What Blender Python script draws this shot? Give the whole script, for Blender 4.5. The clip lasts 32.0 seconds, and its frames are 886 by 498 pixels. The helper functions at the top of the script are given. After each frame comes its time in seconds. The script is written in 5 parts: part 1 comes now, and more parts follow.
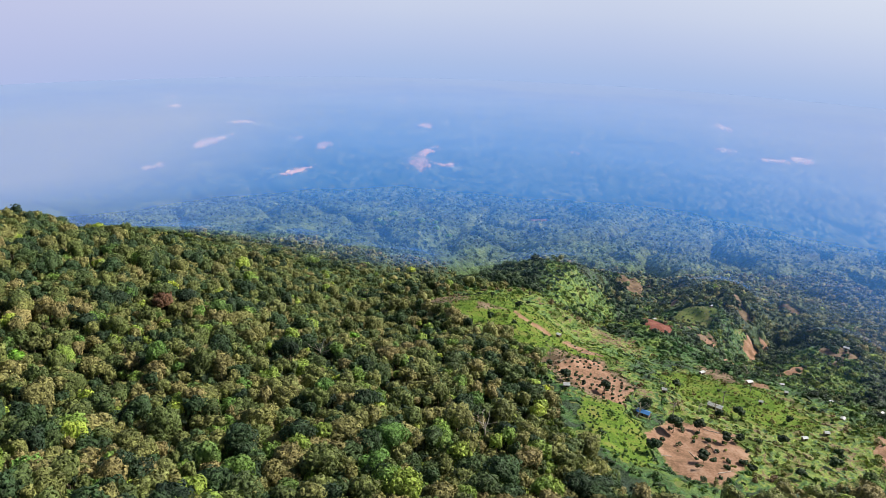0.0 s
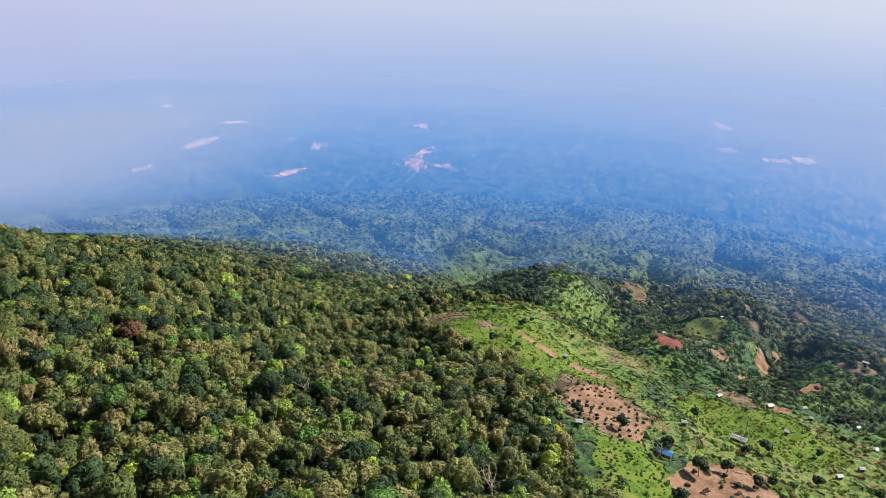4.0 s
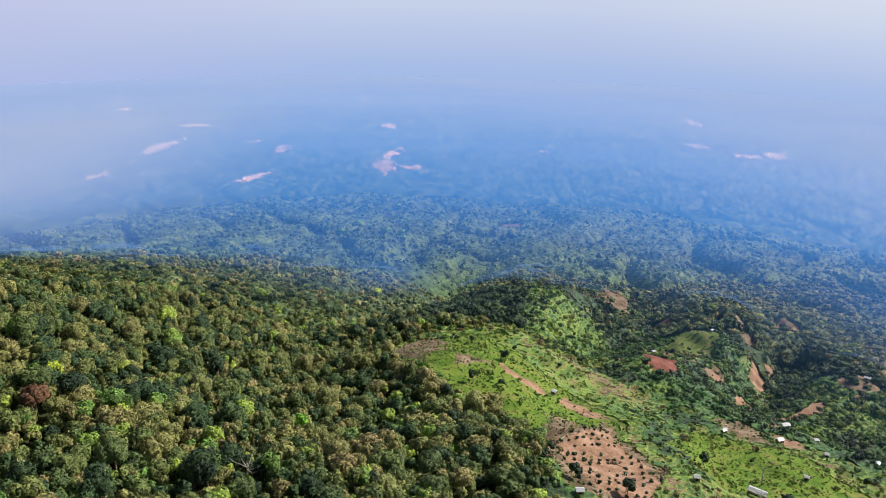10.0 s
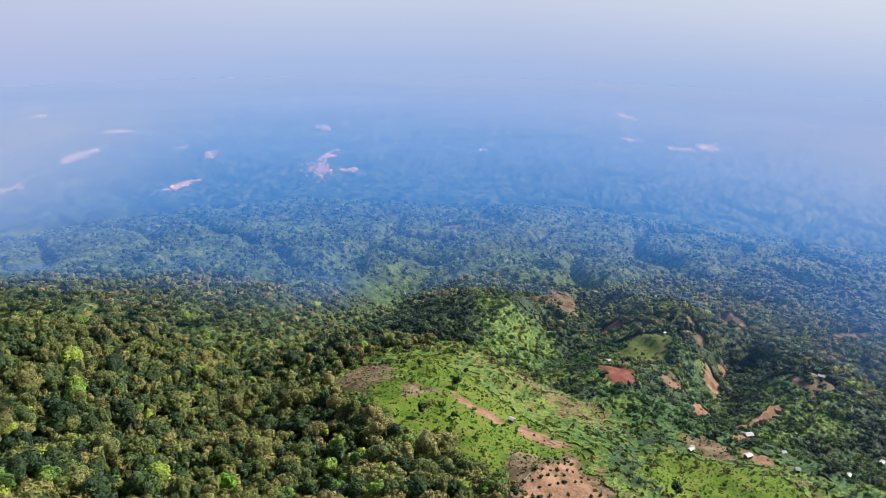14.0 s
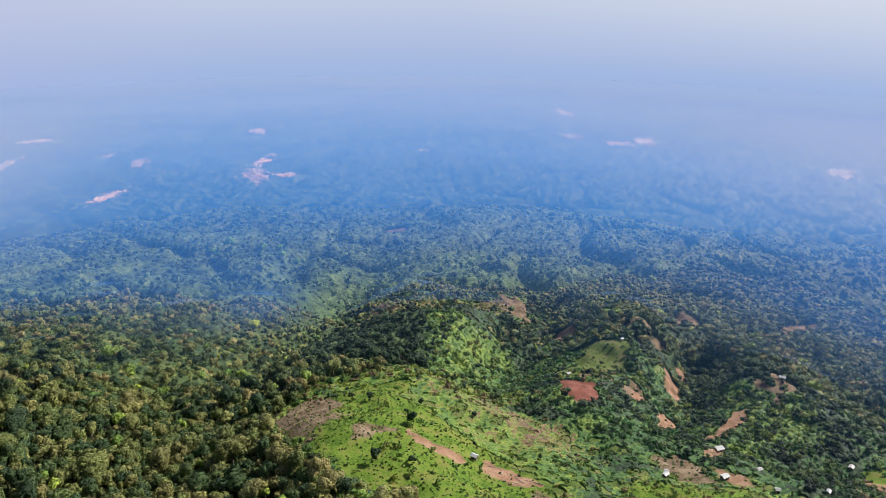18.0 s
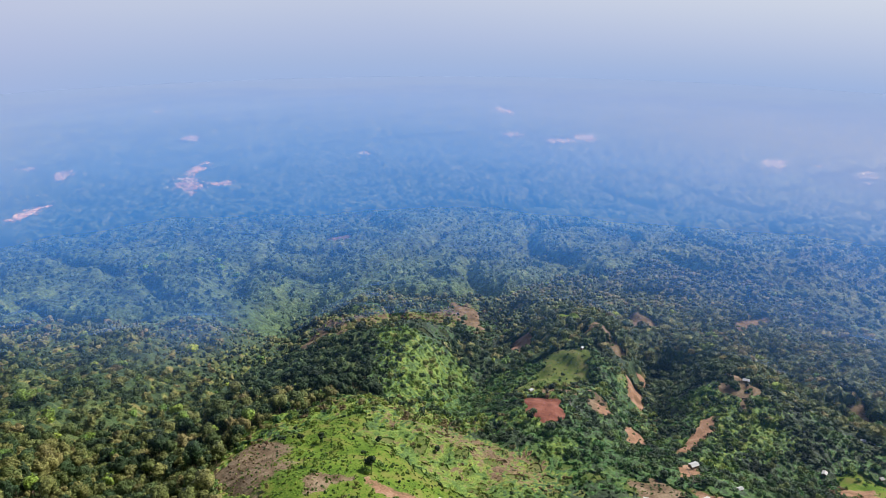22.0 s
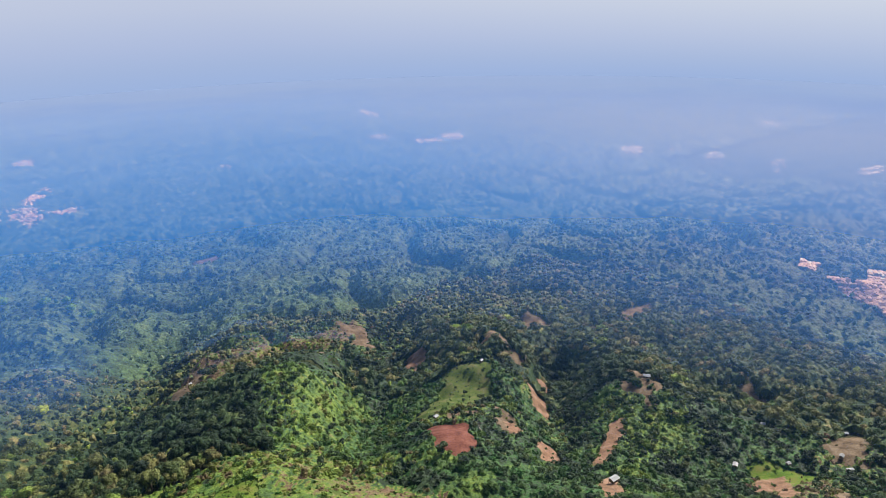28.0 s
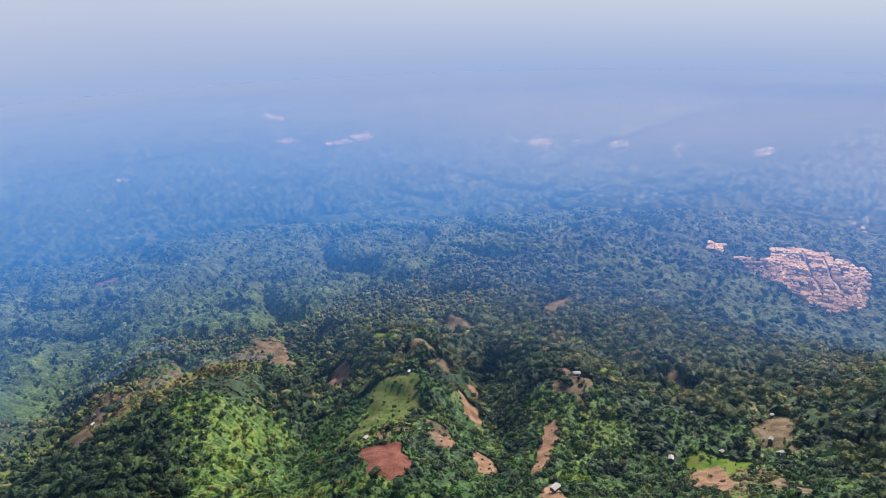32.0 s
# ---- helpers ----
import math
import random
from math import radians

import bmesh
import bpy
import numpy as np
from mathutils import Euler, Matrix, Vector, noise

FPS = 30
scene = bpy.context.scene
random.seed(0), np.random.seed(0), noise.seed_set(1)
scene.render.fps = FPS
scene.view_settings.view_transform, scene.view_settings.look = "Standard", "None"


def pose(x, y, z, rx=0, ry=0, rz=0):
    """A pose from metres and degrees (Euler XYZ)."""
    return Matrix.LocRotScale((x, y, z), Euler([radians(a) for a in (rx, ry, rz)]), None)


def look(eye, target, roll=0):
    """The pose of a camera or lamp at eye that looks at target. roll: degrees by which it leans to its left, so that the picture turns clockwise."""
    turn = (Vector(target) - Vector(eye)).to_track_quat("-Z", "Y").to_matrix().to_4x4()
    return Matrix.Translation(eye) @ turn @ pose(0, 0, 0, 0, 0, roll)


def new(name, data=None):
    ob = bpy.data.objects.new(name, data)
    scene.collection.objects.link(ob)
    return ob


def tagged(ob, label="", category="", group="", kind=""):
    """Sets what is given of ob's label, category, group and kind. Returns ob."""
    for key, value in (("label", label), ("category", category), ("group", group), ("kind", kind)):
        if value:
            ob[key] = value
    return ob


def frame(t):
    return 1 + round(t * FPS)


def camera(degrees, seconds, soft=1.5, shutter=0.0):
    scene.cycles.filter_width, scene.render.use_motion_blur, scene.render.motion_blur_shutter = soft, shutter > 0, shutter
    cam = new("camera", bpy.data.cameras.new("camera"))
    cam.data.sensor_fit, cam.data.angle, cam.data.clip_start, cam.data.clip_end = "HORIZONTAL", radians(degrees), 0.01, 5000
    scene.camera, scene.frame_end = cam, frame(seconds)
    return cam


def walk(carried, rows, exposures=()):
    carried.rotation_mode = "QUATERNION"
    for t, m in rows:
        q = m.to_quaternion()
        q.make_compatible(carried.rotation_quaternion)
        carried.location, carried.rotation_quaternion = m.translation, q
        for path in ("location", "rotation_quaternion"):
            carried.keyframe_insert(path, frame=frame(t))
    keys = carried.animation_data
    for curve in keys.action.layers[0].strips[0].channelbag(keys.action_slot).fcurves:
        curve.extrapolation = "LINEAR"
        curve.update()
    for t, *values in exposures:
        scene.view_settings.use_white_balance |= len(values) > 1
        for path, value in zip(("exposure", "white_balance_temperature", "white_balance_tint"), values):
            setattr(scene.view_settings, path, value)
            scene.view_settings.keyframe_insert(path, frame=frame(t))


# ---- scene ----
cam = camera(65, 32.0, soft=0.5)

# the flight: seconds, east, north, height, tilt, lean, heading
PATH = [
    (0.0, pose(0.03, -0.04, 520.02, 68.53, -1.11, 0.42)),
    (0.5, pose(-0.16, 4.82, 519.74, 68.51, -1.10, 0.45)),
    (1.0, pose(-0.35, 9.59, 519.46, 68.49, -1.09, 0.44)),
    (1.5, pose(-0.53, 14.31, 519.16, 68.47, -1.08, 0.43)),
    (2.0, pose(-0.69, 18.98, 518.85, 68.46, -1.07, 0.39)),
    (2.5, pose(-0.85, 23.61, 518.53, 68.45, -1.06, 0.28)),
    (3.0, pose(-0.99, 28.22, 518.20, 68.44, -1.05, 0.21)),
    (3.5, pose(-1.11, 32.82, 517.85, 68.43, -1.03, 0.11)),
    (5.5, pose(-1.40, 51.25, 516.39, 68.40, -0.97, -0.06)),
    (6.0, pose(-1.41, 55.90, 516.01, 68.39, -0.95, -0.38)),
    (6.5, pose(-1.41, 60.57, 515.62, 68.38, -0.93, -0.90)),
    (7.0, pose(-1.37, 65.27, 515.22, 68.37, -0.91, -1.27)),
    (7.5, pose(-1.32, 70.01, 514.82, 68.36, -0.89, -1.53)),
    (8.0, pose(-1.24, 74.77, 514.42, 68.35, -0.87, -1.70)),
    (8.5, pose(-1.13, 79.57, 514.01, 68.34, -0.84, -1.87)),
    (9.0, pose(-1.00, 84.40, 513.60, 68.33, -0.82, -2.04)),
    (9.5, pose(-0.85, 89.26, 513.19, 68.31, -0.79, -2.24)),
    (10.0, pose(-0.68, 94.15, 512.77, 68.30, -0.76, -2.58)),
    (10.5, pose(-0.48, 99.08, 512.36, 68.29, -0.73, -2.95)),
    (11.0, pose(-0.26, 104.02, 511.94, 68.27, -0.70, -3.41)),
    (11.5, pose(-0.02, 108.99, 511.53, 68.26, -0.67, -3.88)),
    (12.0, pose(0.25, 113.98, 511.12, 68.24, -0.64, -4.58)),
    (12.5, pose(0.53, 118.99, 510.71, 68.23, -0.60, -5.59)),
    (13.0, pose(0.83, 124.01, 510.31, 68.21, -0.57, -6.64)),
    (13.5, pose(1.15, 129.03, 509.91, 68.20, -0.53, -7.49)),
    (14.0, pose(1.49, 134.06, 509.51, 68.19, -0.49, -7.90)),
    (14.5, pose(1.84, 139.08, 509.12, 68.17, -0.45, -8.36)),
    (16.5, pose(3.42, 159.02, 507.60, 68.12, -0.27, -11.69)),
    (17.0, pose(3.84, 163.94, 507.24, 68.11, -0.22, -12.31)),
    (17.5, pose(4.29, 168.82, 506.89, 68.09, -0.17, -12.74)),
    (18.0, pose(4.74, 173.65, 506.54, 68.08, -0.11, -13.13)),
    (18.5, pose(5.21, 178.44, 506.20, 68.07, -0.06, -13.49)),
    (19.0, pose(5.70, 183.16, 505.87, 68.07, -0.00, -13.88)),
    (19.5, pose(6.19, 187.83, 505.55, 68.06, 0.06, -14.41)),
    (20.0, pose(6.70, 192.43, 505.23, 68.05, 0.12, -15.08)),
    (20.5, pose(7.23, 196.95, 504.92, 68.04, 0.18, -15.78)),
    (21.0, pose(7.77, 201.40, 504.62, 68.04, 0.24, -16.53)),
    (21.5, pose(8.33, 205.76, 504.33, 68.03, 0.31, -17.41)),
    (22.0, pose(8.90, 210.03, 504.05, 68.03, 0.37, -18.30)),
    (22.5, pose(9.50, 214.22, 503.77, 68.02, 0.44, -19.22)),
    (23.0, pose(10.11, 218.31, 503.50, 68.02, 0.52, -20.15)),
    (23.5, pose(10.75, 222.30, 503.23, 68.01, 0.59, -21.10)),
    (24.0, pose(11.42, 226.19, 502.97, 68.01, 0.67, -22.02)),
    (24.5, pose(12.11, 229.97, 502.72, 68.00, 0.74, -22.98)),
    (25.0, pose(12.83, 233.65, 502.47, 68.00, 0.82, -24.11)),
    (25.5, pose(13.59, 237.23, 502.22, 67.99, 0.91, -25.34)),
    (27.5, pose(17.03, 250.49, 501.25, 67.93, 1.26, -28.65)),
    (28.0, pose(18.01, 253.55, 501.00, 67.91, 1.35, -29.79)),
    (28.5, pose(19.06, 256.51, 500.75, 67.89, 1.44, -30.89)),
    (29.0, pose(20.18, 259.38, 500.50, 67.86, 1.54, -31.91)),
    (29.5, pose(21.37, 262.17, 500.24, 67.82, 1.64, -32.76)),
    (30.0, pose(22.63, 264.88, 499.97, 67.78, 1.74, -33.73)),
    (30.5, pose(23.99, 267.52, 499.69, 67.73, 1.85, -34.80)),
    (31.0, pose(25.44, 270.10, 499.39, 67.67, 1.95, -35.96)),
    (31.5, pose(26.99, 272.62, 499.08, 67.60, 2.06, -36.87)),
    (32.0, pose(28.66, 275.10, 498.76, 67.53, 2.17, -37.58)),
]
walk(cam, PATH, [(0.0, 0.18, 6450, 10), (10.0, 0.17, 6450, 10), (18.0, 0.09, 6450, 10), (32.0, 0.03, 6450, 10)])

# ---------------------------------------------------------------- light
SUN_ELEVATION, SUN_HEADING = 37.0, 70.0      # heading from north (+y) over east (+x)
world = bpy.data.worlds.new("sky")
scene.world = world
world.use_nodes = True
wn = world.node_tree
sky = wn.nodes.new("ShaderNodeTexSky")
sky.sky_type, sky.sun_disc = "NISHITA", False
sky.sun_elevation, sky.sun_rotation = radians(SUN_ELEVATION), radians(SUN_HEADING)
sky.air_density, sky.dust_density, sky.altitude = 1.0, 1.5, 500
wn.links.new(sky.outputs[0], wn.nodes["Background"].inputs[0])
wn.nodes["Background"].inputs[1].default_value = 0.070
sun_data = bpy.data.lights.new("sun", "SUN")
sun_data.energy, sun_data.angle, sun_data.color = 5.0, radians(0.6), (1.0, 0.95, 0.86)
sun = new("sun", sun_data)
sun_way = Vector((math.sin(radians(SUN_HEADING)) * math.cos(radians(SUN_ELEVATION)), math.cos(radians(SUN_HEADING)) * math.cos(radians(SUN_ELEVATION)), math.sin(radians(SUN_ELEVATION))))
sun.matrix_world = look(sun_way * 900 + Vector((0, 300, 300)), (0, 300, 300))
scene.view_settings.exposure = 0.0


# ---------------------------------------------------------------- materials
def material(name):
    m = bpy.data.materials.new(name)
    m.use_nodes = True
    return m, m.node_tree.nodes, m.node_tree.links, m.node_tree.nodes["Principled BSDF"]


def ramp_node(nodes, stops):
    r = nodes.new("ShaderNodeValToRGB")
    while len(r.color_ramp.elements) < len(stops):
        r.color_ramp.elements.new(0.5)
    for e, (p, c) in zip(r.color_ramp.elements, stops):
        e.position, e.color = p, (*c, 1)
    return r


def noise_node(nodes, links, scale, detail=3.0, rough=0.55):
    g = nodes.new("ShaderNodeNewGeometry")
    n = nodes.new("ShaderNodeTexNoise")
    n.inputs["Scale"].default_value, n.inputs["Detail"].default_value, n.inputs["Roughness"].default_value = scale, detail, rough
    links.new(g.outputs["Position"], n.inputs["Vector"])
    return n


def maths(nodes, links, op, a, b, clamp=False):
    n = nodes.new("ShaderNodeMath")
    n.operation, n.use_clamp = op, clamp
    for k, v in enumerate((a, b)):
        if isinstance(v, (int, float)):
            n.inputs[k].default_value = v
        else:
            links.new(v, n.inputs[k])
    return n.outputs[0]


def blend(nodes, links, fac, a, b, mode="MIX"):
    n = nodes.new("ShaderNodeMix")
    n.data_type, n.blend_type = "RGBA", mode
    for sock, v in ((n.inputs[0], fac), (n.inputs[6], a), (n.inputs[7], b)):
        if isinstance(v, (int, float)):
            sock.default_value = v
        elif isinstance(v, tuple):
            sock.default_value = (*v, 1)
        else:
            links.new(v, sock)
    return n.outputs[2]


def leaf_material(name, stops, grain_size=0.9, see_through=0.16, own=True, gaps=0.0, gap_size=1.15):
    """Foliage whose hue goes from tree to tree (the tint stored with it, plus the object's own random number)."""
    m, nodes, links, p = material(name)
    tint = nodes.new("ShaderNodeAttribute")
    tint.attribute_name = "tint"
    info = nodes.new("ShaderNodeObjectInfo")
    hue = maths(nodes, links, "FRACT", maths(nodes, links, "ADD", tint.outputs["Fac"], info.outputs["Random"]), 0.0) if own else tint.outputs["Fac"]
    ramp = ramp_node(nodes, stops)
    links.new(hue, ramp.inputs[0])
    isle = nodes.new("ShaderNodeNewGeometry")
    grain = maths(nodes, links, "MULTIPLY_ADD", isle.outputs["Random Per Island"], 0.5)
    grain.node.inputs[2].default_value = 0.75
    patch = noise_node(nodes, links, 0.05)
    wide = maths(nodes, links, "MULTIPLY_ADD", patch.outputs["Fac"], 0.7)
    wide.node.inputs[2].default_value = 0.65
    fine = noise_node(nodes, links, grain_size, 3, 0.7)
    speck = nodes.new("ShaderNodeMapRange")
    for key, v in (("From Min", 0.35), ("From Max", 0.65), ("To Min", 0.42), ("To Max", 1.45)):
        speck.inputs[key].default_value = v
    links.new(fine.outputs["Fac"], speck.inputs["Value"])
    tone = nodes.new("ShaderNodeVectorMath")
    tone.operation = "SCALE"
    links.new(ramp.outputs[0], tone.inputs[0])
    links.new(maths(nodes, links, "MULTIPLY", maths(nodes, links, "MULTIPLY", grain, wide), speck.outputs[0]), tone.inputs["Scale"])
    links.new(tone.outputs[0], p.inputs["Base Color"])
    bump = nodes.new("ShaderNodeBump")
    bump.inputs["Strength"].default_value, bump.inputs["Distance"].default_value = 1.0, 0.9 / grain_size
    links.new(fine.outputs["Fac"], bump.inputs["Height"])
    links.new(bump.outputs[0], p.inputs["Normal"])
    p.inputs["Roughness"].default_value = 0.55
    p.inputs["Specular IOR Level"].default_value = 0.30
    tl = nodes.new("ShaderNodeBsdfTranslucent")
    links.new(tone.outputs[0], tl.inputs[0])
    mix = nodes.new("ShaderNodeMixShader")
    mix.inputs[0].default_value = see_through
    links.new(p.outputs[0], mix.inputs[1])
    links.new(tl.outputs[0], mix.inputs[2])
    last = mix
    if gaps:
        # sprays of leaves with open air between them
        lace = noise_node(nodes, links, gap_size, 2.0, 0.6)
        last = nodes.new("ShaderNodeMixShader")
        air = nodes.new("ShaderNodeBsdfTransparent")
        links.new(maths(nodes, links, "GREATER_THAN", lace.outputs["Fac"], 0.5 + 0.22 * (0.5 - gaps)), last.inputs[0])
        links.new(mix.outputs[0], last.inputs[1])
        links.new(air.outputs[0], last.inputs[2])
    links.new(last.outputs[0], nodes["Material Output"].inputs[0])
    return m


FOREST_HUES = (
    (0.0, (0.028, 0.054, 0.026)), (0.20, (0.064, 0.118, 0.040)), (0.40, (0.165, 0.205, 0.054)), (0.58, (0.255, 0.260, 0.078)),
    (0.78, (0.335, 0.275, 0.108)), (0.85, (0.130, 0.260, 0.052)), (0.94, (0.310, 0.420, 0.068)), (0.985, (0.410, 0.500, 0.070)), (1.0, (0.320, 0.165, 0.090)))
LEAF_FOREST = leaf_material("forest leaves", FOREST_HUES, gaps=0.36)
LEAF_HEART = leaf_material("inner forest leaves", FOREST_HUES)
LEAF_STAND = leaf_material("forest stand leaves", FOREST_HUES, own=False, gaps=0.36)
LEAF_STAND_HEART = leaf_material("inner stand leaves", FOREST_HUES, own=False)
LEAF_YELLOW = leaf_material("flushing leaves", ((0.0, (0.42, 0.52, 0.03)), (1.0, (0.50, 0.58, 0.05))))
LEAF_BRIGHT = leaf_material("fresh green leaves", ((0.0, (0.16, 0.36, 0.03)), (1.0, (0.22, 0.42, 0.05))))
LEAF_RUSSET = leaf_material("russet leaves", ((0.0, (0.14, 0.06, 0.03)), (1.0, (0.18, 0.09, 0.045))))
LEAF_FAR = leaf_material("lowland leaves", (
    (0.0, (0.026, 0.060, 0.030)), (0.3, (0.082, 0.160, 0.060)), (0.6, (0.155, 0.258, 0.090)), (0.85, (0.245, 0.325, 0.130)), (1.0, (0.310, 0.370, 0.150))), 0.30, own=False)
# from dark bush over fresh green and lime to dry brown brush
SCRUB_HUES = (
    (0.0, (0.024, 0.046, 0.020)), (0.18, (0.044, 0.080, 0.028)), (0.25, (0.054, 0.102, 0.030)), (0.30, (0.056, 0.170, 0.032)), (0.36, (0.074, 0.140, 0.034)), (0.55, (0.128, 0.225, 0.034)),
    (0.70, (0.235, 0.310, 0.042)), (0.80, (0.225, 0.195, 0.066)), (0.90, (0.235, 0.155, 0.082)), (1.0, (0.185, 0.105, 0.066)))
LEAF_SCRUB = leaf_material("scrub leaves", SCRUB_HUES, own=False, gaps=0.30, gap_size=1.7)
LEAF_SCRUB_HEART = leaf_material("matted scrub leaves", SCRUB_HUES, own=False, grain_size=1.6)
LEAF_DARK = leaf_material("coffee leaves", ((0.0, (0.021, 0.045, 0.019)), (1.0, (0.048, 0.090, 0.034))))


def plain(name, colour, rough=0.7, scale=0.6, spread=0.35, metal=0.0):
    """A worn surface: its colour varies broadly and finely."""
    m, nodes, links, p = material(name)
    a, b = noise_node(nodes, links, scale), noise_node(nodes, links, scale * 9, 4)
    f = maths(nodes, links, "MULTIPLY", maths(nodes, links, "ADD", a.outputs["Fac"], b.outputs["Fac"]), 0.5)
    dark = tuple(c * (1 - spread) for c in colour)
    light = tuple(min(1, c * (1 + spread)) for c in colour)
    r = ramp_node(nodes, ((0.3, dark), (0.7, light)))
    links.new(f, r.inputs[0])
    info = nodes.new("ShaderNodeObjectInfo")
    tone = maths(nodes, links, "MULTIPLY_ADD", info.outputs["Random"], 0.35)
    tone.node.inputs[2].default_value = 0.82
    v = nodes.new("ShaderNodeVectorMath")
    v.operation = "SCALE"
    links.new(r.outputs[0], v.inputs[0])
    links.new(tone, v.inputs["Scale"])
    links.new(v.outputs[0], p.inputs["Base Color"])
    p.inputs["Roughness"].default_value, p.inputs["Metallic"].default_value = rough, metal
    bump = nodes.new("ShaderNodeBump")
    bump.inputs["Strength"].default_value, bump.inputs["Distance"].default_value = 0.3, 0.05
    links.new(b.outputs["Fac"], bump.inputs["Height"])
    links.new(bump.outputs[0], p.inputs["Normal"])
    return m


BARK = plain("bark", (0.16, 0.12, 0.085), 0.9, 0.5)
DEAD_WOOD = plain("bleached dead wood", (0.42, 0.37, 0.31), 0.85, 0.5)
TIN = plain("pale corrugated tin", (0.58, 0.58, 0.58), 0.45, 0.8, 0.15)
TIN_DULL = plain("dull weathered tin", (0.48, 0.47, 0.46), 0.5, 0.8, 0.25)
TARP = plain("blue tarpaulin", (0.10, 0.32, 0.72), 0.5, 0.8, 0.2)
BOARDS = plain("weathered boards", (0.27, 0.20, 0.14), 0.85, 0.9)
DARK_GAP = plain("dark doorway boards", (0.035, 0.03, 0.026), 0.9)
RUST = plain("rusted roof", (0.64, 0.43, 0.35), 0.7, 0.2, 0.35)
PINK_ROOF = plain("faded red roof", (0.90, 0.58, 0.43), 0.7, 0.2, 0.35)
PALE_ROOF = plain("pale tin roof", (0.92, 0.83, 0.72), 0.5, 0.2, 0.2)
CLAY = plain("brown clay roof", (0.54, 0.37, 0.31), 0.8, 0.2, 0.3)
STREET = plain("pale concrete street", (0.66, 0.52, 0.42), 0.9, 0.3, 0.2)
PLASTER = plain("dusty plaster", (0.86, 0.58, 0.42), 0.9, 0.3)


def ground_material():
    m, nodes, links, p = material("ground")
    big, mid, small = noise_node(nodes, links, 0.018, 4), noise_node(nodes, links, 0.11, 5), noise_node(nodes, links, 0.9, 5, 0.65)

    def attr(name):
        a = nodes.new("ShaderNodeAttribute")
        a.attribute_name = name
        return a.outputs["Fac"]

    def mask(name, ragged=0.5):
        """The cover's share, with an edge broken up by the two finer noises."""
        j = maths(nodes, links, "ADD", mid.outputs["Fac"], small.outputs["Fac"])
        j = maths(nodes, links, "MULTIPLY", maths(nodes, links, "SUBTRACT", j, 1.0), ragged)
        v = maths(nodes, links, "ADD", attr(name), j)
        return maths(nodes, links, "MULTIPLY", maths(nodes, links, "SUBTRACT", v, 0.42), 6.0, True)

    def tones(a, b, c, n1, n2):
        r = ramp_node(nodes, ((0.32, a), (0.5, b), (0.68, c)))
        links.new(maths(nodes, links, "MULTIPLY_ADD", n1.outputs["Fac"], 0.55), r.inputs[0])
        r.inputs[0].links[0].from_node.inputs[2].default_value = 0.0
        both = r.inputs[0].links[0].from_node
        links.new(maths(nodes, links, "MULTIPLY", n2.outputs["Fac"], 0.45), both.inputs[2])
        wide = maths(nodes, links, "MULTIPLY_ADD", both.outputs[0], 2.0)
        wide.node.inputs[2].default_value = -0.5
        links.new(wide, r.inputs[0])
        return r.outputs[0]

    litter = tones((0.030, 0.042, 0.014), (0.050, 0.062, 0.022), (0.085, 0.085, 0.035), mid, small)
    meadow = tones((0.082, 0.150, 0.022), (0.150, 0.240, 0.032), (0.225, 0.225, 0.062), mid, small)
    olive = tones((0.080, 0.125, 0.030), (0.135, 0.180, 0.048), (0.200, 0.195, 0.080), mid, small)
    soil = tones((0.190, 0.115, 0.070), (0.330, 0.190, 0.120), (0.430, 0.275, 0.190), mid, small)
    red = tones((0.120, 0.045, 0.034), (0.210, 0.078, 0.055), (0.290, 0.125, 0.090), mid, small)
    dry = tones((0.110, 0.080, 0.050), (0.200, 0.140, 0.090), (0.310, 0.235, 0.160), mid, small)
    c = blend(nodes, links, mask("scrubby", 0.8), litter, olive)
    c = blend(nodes, links, mask("meadow", 0.9), c, meadow)
    c = blend(nodes, links, mask("olive"), c, olive)
    c = blend(nodes, links, mask("dry", 1.3), c, dry)
    c = blend(nodes, links, mask("soil", 0.9), c, soil)
    c = blend(nodes, links, mask("red", 0.45), c, red)
    links.new(c, p.inputs["Base Color"])
    p.inputs["Roughness"].default_value = 0.95
    p.inputs["Specular IOR Level"].default_value = 0.1
    bump = nodes.new("ShaderNodeBump")
    bump.inputs["Strength"].default_value, bump.inputs["Distance"].default_value = 0.7, 0.5
    links.new(small.outputs["Fac"], bump.inputs["Height"])
    links.new(bump.outputs[0], p.inputs["Normal"])
    return m


GROUND = ground_material()

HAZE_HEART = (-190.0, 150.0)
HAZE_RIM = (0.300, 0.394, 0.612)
RIM_SEEN = (0.330, 0.444, 0.704)        # the same as sun and sky would light it, put into the bowl's emission


